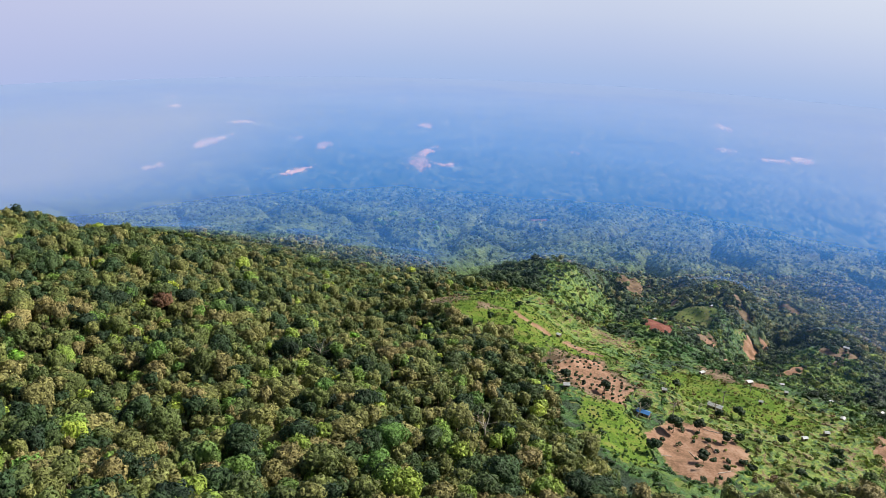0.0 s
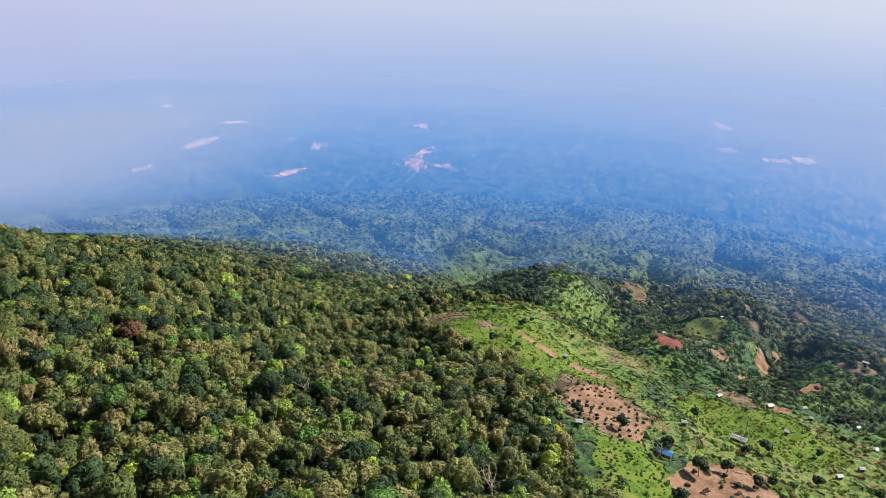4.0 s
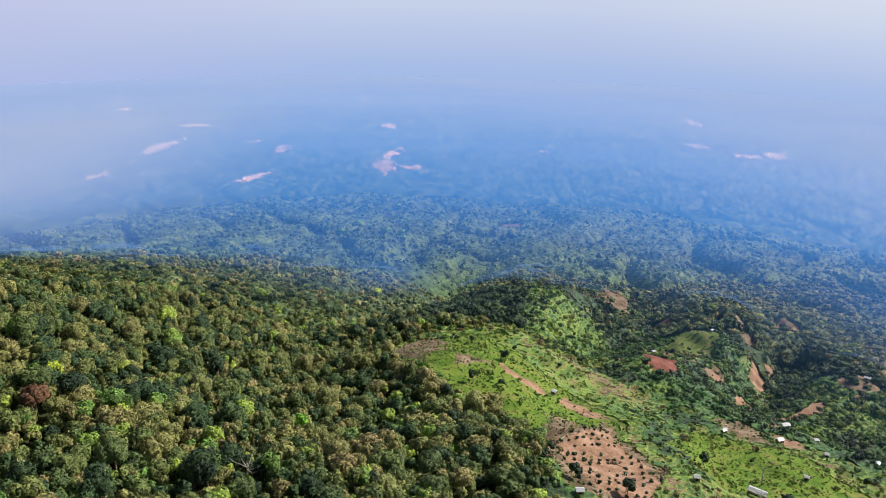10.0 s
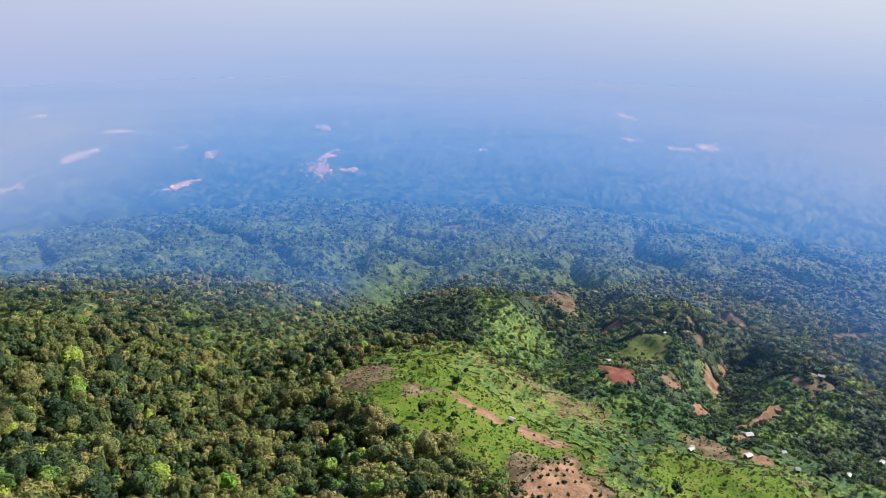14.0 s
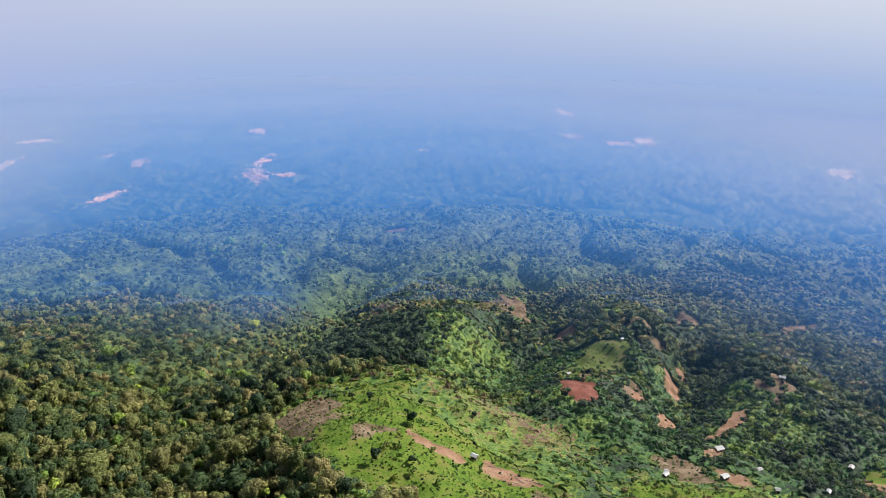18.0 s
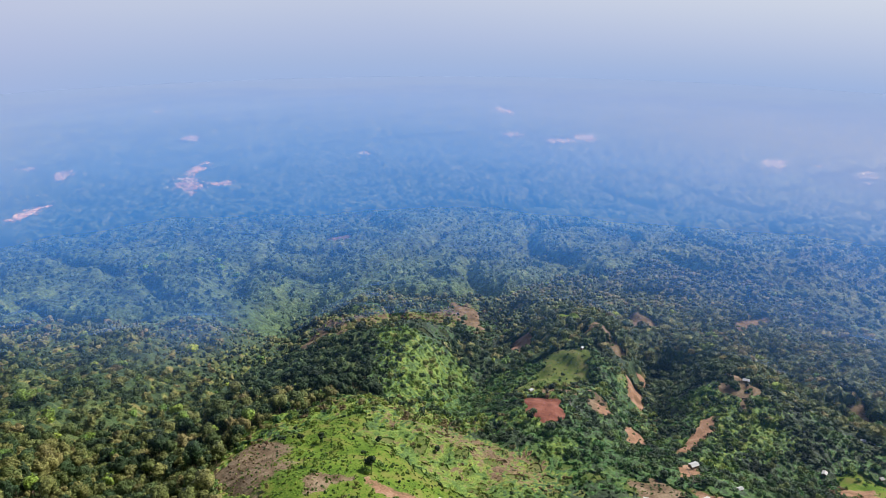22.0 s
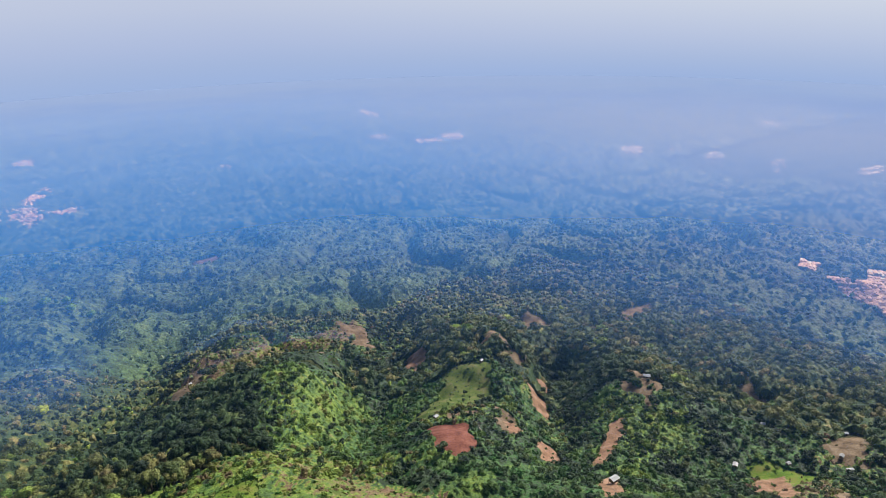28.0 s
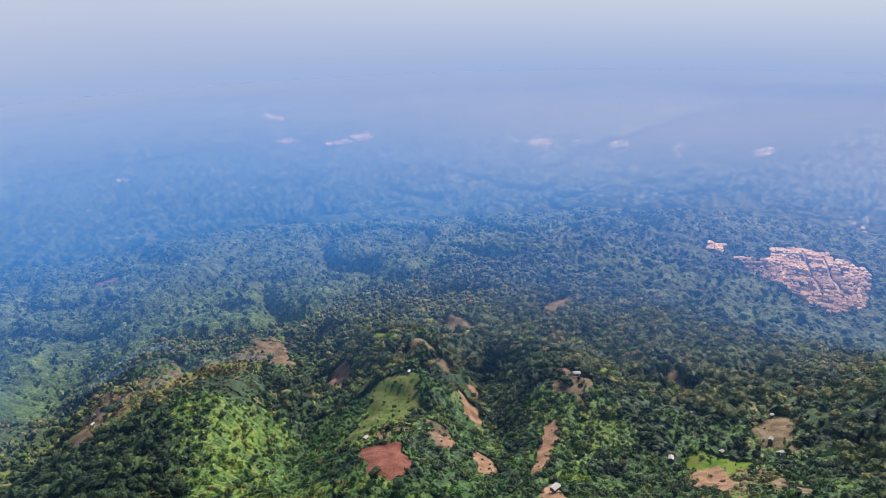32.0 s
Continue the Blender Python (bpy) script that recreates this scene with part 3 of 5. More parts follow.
# ---------------------------------------------------------------- mesh helpers
def mesh_from(name, verts, tris, mats, mat_index=None, tint=None, smooth_faces=False):
    me = bpy.data.meshes.new(name)
    verts, tris = np.asarray(verts, np.float32), np.asarray(tris, np.int32)
    me.vertices.add(len(verts))
    me.vertices.foreach_set("co", verts.ravel())
    me.loops.add(tris.size)
    me.loops.foreach_set("vertex_index", tris.ravel())
    me.polygons.add(len(tris))
    me.polygons.foreach_set("loop_start", np.arange(len(tris), dtype=np.int32) * tris.shape[1])
    for m in mats:
        me.materials.append(m)
    if mat_index is not None:
        me.polygons.foreach_set("material_index", np.asarray(mat_index, np.int32))
    me.update(calc_edges=True)
    me.polygons.foreach_set("use_smooth", np.broadcast_to(np.asarray(smooth_faces, bool), len(tris)).copy())
    if tint is not None:
        me.attributes.new("tint", "FLOAT", "POINT").data.foreach_set("value", np.asarray(tint, np.float32))
    return me


def part(name, bm, mat, parent, label=""):
    """Links a bmesh as one mesh object under a thing or under a part."""
    me = bpy.data.meshes.new(name)
    bm.to_mesh(me)
    bm.free()
    me.materials.append(mat)
    ob = new(name, me)
    ob.parent = parent
    return tagged(ob, label)


def shared(name, me, parent):
    ob = new(name, me)
    ob.parent = parent
    return ob


def box_bm(sx, sy, sz, at=(0, 0, 0), bevel=0.0):
    bm = bmesh.new()
    bmesh.ops.create_cube(bm, size=1, matrix=Matrix.Translation(at) @ Matrix.Diagonal((sx, sy, sz, 1)))
    if bevel:
        bmesh.ops.bevel(bm, geom=bm.edges[:], offset=bevel, segments=1, affect="EDGES")
    return bm


# ---------------------------------------------------------------- ground: one sheet out to the horizon
def grid_lines(fine0, fine1, step, far0, far1, grow=1.16):
    up, s = [fine1], step
    while up[-1] < far1:
        s *= grow
        up.append(up[-1] + min(s, 24 if up[-1] < 1900 else 90))
    down, s = [fine0], step
    while down[-1] > far0:
        s *= grow
        down.append(down[-1] - min(s, 24 if -1200 < down[-1] < 0 else 90))
    return np.array(down[:0:-1] + list(np.arange(fine0, fine1, step)) + up)


gx, gy = grid_lines(-330, 480, 3.4, -4600, 4700), grid_lines(190, 900, 3.4, -4400, 4800)
GX, GY = np.meshgrid(gx, gy)
GZ = land(GX, GY)
# under the closed canopy the floor lies deeper than the coarse grid can tell
GZ = GZ - 6 * np.clip(1 - 3 * bare(GX.ravel(), GY.ravel()), 0, 1).reshape(GX.shape) * np.clip(smooth(GY, 1080, 1130) + smooth(GX, 740, 790), 0, 1)
idx = np.arange(GX.size).reshape(GX.shape)
quads = np.stack([idx[:-1, :-1], idx[:-1, 1:], idx[1:, 1:], idx[1:, :-1]], -1).reshape(-1, 4)
ground_mesh = mesh_from("ground", np.stack([GX, GY, GZ], -1).reshape(-1, 3), quads, [GROUND], smooth_faces=True)
for key, values in cover(GX.ravel(), GY.ravel()).items():
    ground_mesh.attributes.new(key, "FLOAT", "POINT").data.foreach_set("value", values.astype(np.float32))
tagged(new("ground", ground_mesh), "mountain slopes and lowland plain with fields and bare soil", "ground", kind="structure")

# haze: a thin sheet over the lowland, with the airlight put into its colour
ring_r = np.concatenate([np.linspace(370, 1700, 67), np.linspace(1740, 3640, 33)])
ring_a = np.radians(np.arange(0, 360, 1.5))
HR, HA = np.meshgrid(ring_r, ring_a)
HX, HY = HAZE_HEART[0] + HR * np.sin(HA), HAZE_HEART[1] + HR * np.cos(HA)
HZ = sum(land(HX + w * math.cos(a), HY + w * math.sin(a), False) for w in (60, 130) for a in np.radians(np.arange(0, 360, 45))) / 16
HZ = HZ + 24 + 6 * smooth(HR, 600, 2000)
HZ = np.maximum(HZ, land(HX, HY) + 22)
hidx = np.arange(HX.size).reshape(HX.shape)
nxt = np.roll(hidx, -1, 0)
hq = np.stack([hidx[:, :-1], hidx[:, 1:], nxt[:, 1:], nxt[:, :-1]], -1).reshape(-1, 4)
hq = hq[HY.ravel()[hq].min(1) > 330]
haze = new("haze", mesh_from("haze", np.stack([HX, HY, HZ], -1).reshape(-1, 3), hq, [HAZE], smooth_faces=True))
tagged(haze, "thin sheet over the lowland forest, tinted to imitate blue haze", "haze", kind="stuff")

# the pale distance where land and sky run together, painted into a glowing bowl: bluish low down, paler above and
# towards the sun
DISTANCE, dn, dl, dp = material("pale distance")
dn.remove(dp)
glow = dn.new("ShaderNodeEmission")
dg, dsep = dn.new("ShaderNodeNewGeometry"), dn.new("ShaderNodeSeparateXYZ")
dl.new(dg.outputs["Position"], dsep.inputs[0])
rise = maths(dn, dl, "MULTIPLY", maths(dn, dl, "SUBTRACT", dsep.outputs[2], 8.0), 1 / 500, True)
# far haze and its sunward brightening are put into the emission colour
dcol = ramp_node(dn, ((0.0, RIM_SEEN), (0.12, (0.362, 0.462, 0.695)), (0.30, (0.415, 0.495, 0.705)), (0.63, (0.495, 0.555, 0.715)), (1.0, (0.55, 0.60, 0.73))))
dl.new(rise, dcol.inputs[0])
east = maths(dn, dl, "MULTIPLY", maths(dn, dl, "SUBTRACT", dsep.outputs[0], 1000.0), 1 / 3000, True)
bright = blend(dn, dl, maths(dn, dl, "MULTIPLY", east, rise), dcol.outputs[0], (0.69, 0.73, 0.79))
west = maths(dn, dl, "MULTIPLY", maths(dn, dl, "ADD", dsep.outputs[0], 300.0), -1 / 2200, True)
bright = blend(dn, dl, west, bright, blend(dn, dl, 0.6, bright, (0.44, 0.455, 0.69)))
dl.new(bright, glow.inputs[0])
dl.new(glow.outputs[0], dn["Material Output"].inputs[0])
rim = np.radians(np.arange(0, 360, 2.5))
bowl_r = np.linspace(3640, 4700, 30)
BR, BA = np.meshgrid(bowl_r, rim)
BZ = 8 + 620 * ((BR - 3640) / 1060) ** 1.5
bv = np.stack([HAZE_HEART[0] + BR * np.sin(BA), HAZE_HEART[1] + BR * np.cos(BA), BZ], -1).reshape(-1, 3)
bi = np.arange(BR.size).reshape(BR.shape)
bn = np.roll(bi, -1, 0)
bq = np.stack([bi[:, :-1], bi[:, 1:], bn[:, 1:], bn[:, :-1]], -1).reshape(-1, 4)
tagged(new("backdrop", mesh_from("backdrop", bv, bq, [DISTANCE], smooth_faces=True)), "glowing bowl painted as pale hazy distance at the horizon", "backdrop", kind="structure")


# ---------------------------------------------------------------- trees
def ico(sub):
    bm = bmesh.new()
    bmesh.ops.create_icosphere(bm, subdivisions=sub, radius=1)
    v = np.array([p.co[:] for p in bm.verts])
    f = np.array([[q.index for q in p.verts] for p in bm.faces])
    bm.free()
    return v, f


ICO1, ICO2 = ico(1), ico(2)
OCTA = (np.array([(1, 0, 0), (-1, 0, 0), (0, 1, 0), (0, -1, 0), (0, 0, 1), (0, 0, -1)], float), np.array([(0, 2, 4), (2, 1, 4), (1, 3, 4), (3, 0, 4), (2, 0, 5), (1, 2, 5), (3, 1, 5), (0, 3, 5)]))


def dome(ball, cut=-0.45):
    """The upper part of a ball: faces that look down are left off."""
    v, f = ball
    f = f[v[f].mean(1)[:, 2] > cut]
    used = np.unique(f)
    return v[used], np.searchsorted(used, f)


DOME1, DOME2 = dome(ICO1), dome(ICO2)


def crown_template(seed, lobes, leaves, leaf, ball=DOME1, flat=0.8, shaft=True, skirt=0.3, soft=True, rough=1.0, core=False):
    """A crown one unit in radius: several rounded heads of foliage, sprays of leaves that break their outline, and a short trunk."""
    rng = np.random.RandomState(seed)
    heads = []
    for k in range(lobes):
        a, r = 2.399 * k + rng.uniform(-0.5, 0.5), 0.66 * math.sqrt((k + 0.25) / lobes)
        heads.append((r * math.cos(a), r * math.sin(a), 0.85 + flat * 0.6 * (1 - (r / 0.8) ** 2) + rng.uniform(-0.12, 0.12), rng.uniform(0.40, 0.58) * (1.25 if lobes < 4 else 1)))
    heads = np.array(heads)
    verts, tris, mats, smooth_f, count = [], [], [], [], 0
    if core:
        bv, bf = DOME1
        verts.append(bv * (0.66, 0.66, 0.62 * flat) * (1 + rng.uniform(-0.2, 0.2, (len(bv), 1))) + (0, 0, 0.80 + 0.2 * flat))
        tris.append(bf)
        mats.append(np.full(len(bf), 2))
        smooth_f.append(np.zeros(len(bf), bool))
        count = len(bv)
    for h in heads:
        bv, bf = ball
        v = bv * (1 + rough * rng.uniform(-0.2, 0.16, (len(bv), 1))) * h[3] * (1, 1, flat) + h[:3]
        low = bv[:, 2] < 0.0
        v[low, 2] -= skirt * h[3]
        verts.append(v)
        tris.append(bf + count)
        mats.append(np.zeros(len(bf), int))
        smooth_f.append(np.full(len(bf), soft))
        count += len(v)
    if leaves:
        pos, nor = [], []
        tries = 0
        while len(pos) < leaves:
            tries += 1
            h = heads[rng.randint(len(heads))]
            d = rng.normal(size=3)
            d[2] = abs(d[2]) * 0.8 - 0.15
            d /= np.linalg.norm(d)
            q = h[:3] + d * h[3] * rng.uniform(0.92, 1.1) * (1, 1, flat)
            if tries < 4000 and lobes > 1 and (np.linalg.norm((q - heads[:, :3]) / (1, 1, flat), axis=1) < heads[:, 3] * 0.85).any():
                continue
            n = d + rng.normal(size=3) * 0.5
            pos.append(q)
            nor.append(n / np.linalg.norm(n))
        pos, nor = np.array(pos), np.array(nor)
        side = np.cross(nor, rng.normal(size=(leaves, 3)))
        side /= np.linalg.norm(side, axis=1)[:, None]
        over = np.cross(nor, side)
        s = leaf * rng.uniform(0.6, 1.35, (leaves, 1))
        quad = np.stack([pos - side * s, pos + over * s * 0.8 - nor * s * 0.18, pos + side * s, pos - over * s * 0.8 - nor * s * 0.18], 1).reshape(-1, 3)
        k = count + np.arange(leaves)[:, None] * 4
        verts.append(quad)
        tris += [k + np.array([0, 1, 2])[None], k + np.array([0, 2, 3])[None]]
        mats += [np.zeros(leaves, int)] * 2
        smooth_f.append(np.zeros(2 * leaves, bool))
        count += len(quad)
    if shaft:
        a = np.arange(5) * 2 * math.pi / 5
        ring = [np.stack([w * np.cos(a), w * np.sin(a), np.full(5, z)], 1) for w, z in ((0.075, -0.12), (0.045, 1.0))]
        verts.append(np.concatenate(ring))
        j = np.arange(5)
        jn = (j + 1) % 5
        tris += [count + np.stack([j, jn, jn + 5], 1), count + np.stack([j, jn + 5, j + 5], 1)]
        mats += [np.ones(5, int)] * 2
        smooth_f.append(np.ones(10, bool))
    return np.concatenate(verts), np.concatenate(tris), np.concatenate(mats), np.concatenate(smooth_f)


def plant_all(name, templates, x, y, radius, height, tint, leafy, seed, sink=0.3, heart=None):
    """Many trees of one stretch joined into one mesh: each a turned and scaled copy of a template."""
    rng = np.random.RandomState(seed)
    z = land(x, y) - sink
    pick = rng.randint(len(templates), size=len(x))
    vs, ts, ms, tn, sm, base = [], [], [], [], [], 0
    for k, (tv, tt, tm, tsm) in enumerate(templates):
        w = np.where(pick == k)[0]
        if not len(w):
            continue
        a = rng.uniform(0, 2 * math.pi, len(w))
        c, s = np.cos(a)[:, None], np.sin(a)[:, None]
        px, py = tv[None, :, 0] * c - tv[None, :, 1] * s, tv[None, :, 0] * s + tv[None, :, 1] * c
        lean = rng.uniform(0.82, 1.2, (len(w), 1))
        r, h = radius[w][:, None], height[w][:, None]
        # the crown keeps its depth in step with its radius, whatever the trunk's length
        vz = np.where(tv[None, :, 2] > 0.2, h + (tv[None, :, 2] - 1.7) * r, tv[None, :, 2] * r)
        vs.append(np.stack([x[w][:, None] + px * r * lean, y[w][:, None] + py * r / lean, z[w][:, None] + vz], -1).reshape(-1, 3))
        ts.append((base + np.arange(len(w))[:, None, None] * len(tv) + tt[None]).reshape(-1, 3))
        ms.append(np.tile(tm, len(w)))
        sm.append(np.tile(tsm, len(w)))
        tn.append(np.repeat(tint[w], len(tv)))
        base += len(w) * len(tv)
    me = mesh_from(name, np.concatenate(vs), np.concatenate(ts), [leafy, BARK, heart or leafy], np.concatenate(ms), np.concatenate(tn), np.concatenate(sm))
    return new(name, me)


def scatter(x0, x1, y0, y1, step, seed):
    rng = np.random.RandomState(seed)
    x, y = np.meshgrid(np.arange(x0, x1, step), np.arange(y0, y1, step * 0.9))
    x = x + (np.arange(x.shape[0]) % 2)[:, None] * step / 2
    x, y = x + rng.uniform(-0.42, 0.42, x.shape) * step, y + rng.uniform(-0.42, 0.42, x.shape) * step
    x, y = x.ravel(), y.ravel()
    seen = ((x > -0.67 * y - 20) & (x < 0.74 * y + 50)) | ((y > 320) & (x > 0) & (x < 3.3 * (y - 280) + 80))
    return x[seen], y[seen], rng


def tints(x, y, rng, seed, spread=0.5):
    """Stands of one kind of tree, mixed."""
    return np.mod(0.45 + 0.33 * wave(x, y, 70, seed) + rng.normal(0, spread * 0.5, len(x)), 1.0) * 0.985


def lowland_tint(x, y):
    """Broad and small stands of lighter and darker forest; the deep western valley is dark."""
    far = smooth(y, 1450, 1800)
    return 0.40 + 0.17 * wave(x, y, 120, 4) + 0.15 * wave(x, y, 46, 24) + 0.08 * wave(x, y, 260, 7) + far * 0.14 * wave(x, y, 75, 28) - 0.06 * smooth(x, 260, 20) * smooth(y, 1700, 1300)


NEAR_TREES = [crown_template(20 + k, 4 + k % 4, 16, 0.20, skirt=0.9, rough=1.5, core=True, flat=0.7 + 0.1 * (k % 4)) for k in range(12)]
MID_TREES = [crown_template(40 + k, 2 + k % 2, 5, 0.30, shaft=False, soft=False, rough=1.5) for k in range(6)]
FAR_TREES = [crown_template(60 + k, 1 + (k % 3 == 0), 0, 0.4, shaft=False, soft=False, rough=1.5) for k in range(6)]
TINY_TREES = [crown_template(70 + k, 1 + (k % 3 == 0), 0, 0.4, DOME1 if k % 2 else OCTA, shaft=False, soft=False, rough=1.5) for k in range(6)]
BUSHES = [crown_template(80 + k, 2, 6, 0.34, shaft=False, soft=False, rough=1.5) for k in range(6)]
TUSSOCKS = [crown_template(90 + k, 1, 2, 0.5, shaft=False) for k in range(4)]

HUTS = [(86, 450), (104, 300), (164, 352), (262, 491), (225, 437), (390, 590), (66, 312), (361, 482), (404, 433), (209, 611), (194, 445), (253, 444), (273, 415), (130, 346), (191, 441),
        (203, 375), (203, 322), (254, 370), (223, 335), (294, 685), (454, 465), (414, 445), (423, 507), (386, 462), (77, 817), (242, 417)]


# trees of another colour: east, north, scale, colour
STANDOUTS = [(-155, 360, 0.85, "yellow"), (-53, 372, 0.85, "fresh"), (-150, 335, 1.15, "russet"), (-35, 212, 0.42, "russet"), (-14, 205, 0.55, "yellow"), (-163, 232, 0.8, "fresh"),
             (52, 296, 0.75, "yellow"), (-45, 917, 1.5, "yellow"), (-135, 1485, 2.0, "fresh"), (-112, 1497, 2.4, "fresh"), (-150, 1510, 1.9, "fresh"), (-50, 1466, 2.0, "fresh"), (-18, 1455, 1.5, "fresh"),
             (-13, 1408, 1.8, "fresh"), (12, 1403, 1.6, "fresh")]


def clear_of_huts(x, y, gap=7.0):
    ok = np.ones(len(x), bool)
    for hx, hy, sc, _ in STANDOUTS:
        ok &= np.hypot(x - hx, y - hy) > 5.2 * sc
    for hx, hy in HUTS:
        ok &= np.hypot(x - hx, y - hy) > gap
    return ok


# forest on the near western slope, the valley and the spurs
x, y, rng = scatter(-560, 330, 118, 640, 5.05, 11)
scrub_here, clear = inside(x, y, SCRUB, 12), bare(x, y)
open_stand = np.maximum.reduce([stand(x, y, k) for k in ("lime", "brown", "fresh", "straw")])
keep = (clear < 0.35) & (np.maximum(scrub_here, open_stand) < rng.uniform(0.2, 0.95, len(x))) & clear_of_huts(x, y)
x, y = x[keep], y[keep]
radius = np.clip(rng.lognormal(1.16, 0.36, len(x)), 1.4, 6.8)
height = radius * 1.6 + rng.uniform(0.5, 6.0, len(x)) + 2.0 * wave(x, y, 26, 61)
dark_here = stand(x, y, "dark") > 0.5
sombre = np.maximum(stand(x, y, "dark"), 0.75 * smooth(y - 0.5 * x, 360, 470) * smooth(x, 40, -20)) > rng.uniform(0.2, 0.9, len(x))
tint = np.where(sombre, rng.uniform(0.06, 0.66, len(x)) * np.where(dark_here, 0.4, 1.0), tints(x, y, rng, 31))
single = (np.abs(x) < 72) & (y > 160) & (y < 235)
single_trees = list(zip(x[single], y[single], radius[single], height[single], tint[single]))[:300]
rest = np.ones(len(x), bool)
rest[np.where(single)[0][:300]] = False
tagged(plant_all("forest", NEAR_TREES, x[rest], y[rest], radius[rest], height[rest], tint[rest], LEAF_STAND, 1, heart=LEAF_STAND_HEART),
       "dense mixed mountain forest, olive and dark green crowns", "forest", kind="stuff")

x, y, rng = scatter(-900, 760, 330, 1120, 7.6, 12)
near_done = (y < 640) & (x < 330)
thin = np.maximum(inside(x, y, SCRUB, 12), 0.75 * inside(x, y, NORTH_SCRUB, 15))
keep = ~near_done & (bare(x, y) < 0.4) & (thin < rng.uniform(0.2, 0.9, len(x))) & clear_of_huts(x, y)
x, y = x[keep], y[keep]
radius = np.clip(rng.lognormal(1.22, 0.32, len(x)), 1.7, 7) * (1 + 0.15 * wave(x, y, 80, 35))
dark_here = stand(x, y, "dark") > 0.5
sombre = np.maximum(stand(x, y, "dark"), 0.6 + 0.35 * wave(x, y, 150, 34)) > rng.uniform(0.2, 0.9, len(x))
tint = np.where(sombre, rng.uniform(0.04, 0.56, len(x)) * np.where(dark_here, 0.5, 1.0), tints(x, y, rng, 32))
tall = radius * rng.uniform(1.5, 2.1, len(x)) + 2
for part_of, kinds, leaves in ((y < 860, MID_TREES, LEAF_STAND), (y >= 860, FAR_TREES, LEAF_STAND_HEART)):
    tagged(plant_all("valley_forest", kinds, x[part_of], y[part_of], radius[part_of], tall[part_of], tint[part_of], leaves, 2),
           "forest on the far spurs and valley sides", "forest", kind="stuff")

x, y, rng = scatter(-1700, 2500, 500, 2900, 16.0, 13)
keep = ~((y < 1120) & (x < 760)) & (bare(x, y) < 0.35) & clear_of_huts(x, y) & (rng.uniform(0, 1, len(x)) < 0.45 + 0.3 * wave(x, y, 150, 22))
x, y = x[keep], y[keep]
radius = np.clip(rng.lognormal(1.55, 0.34, len(x)), 2.6, 10) * (1 + 0.25 * wave(x, y, 90, 21))
tagged(plant_all("lowland_trees", TINY_TREES, x, y, radius, np.minimum(radius * rng.uniform(1.3, 1.8, len(x)) + 4, 20), lowland_tint(x, y) + rng.normal(0, 0.16, len(x)), LEAF_FAR, 3),
       "taller trees above the hazy lowland forest", "forest", kind="stuff")


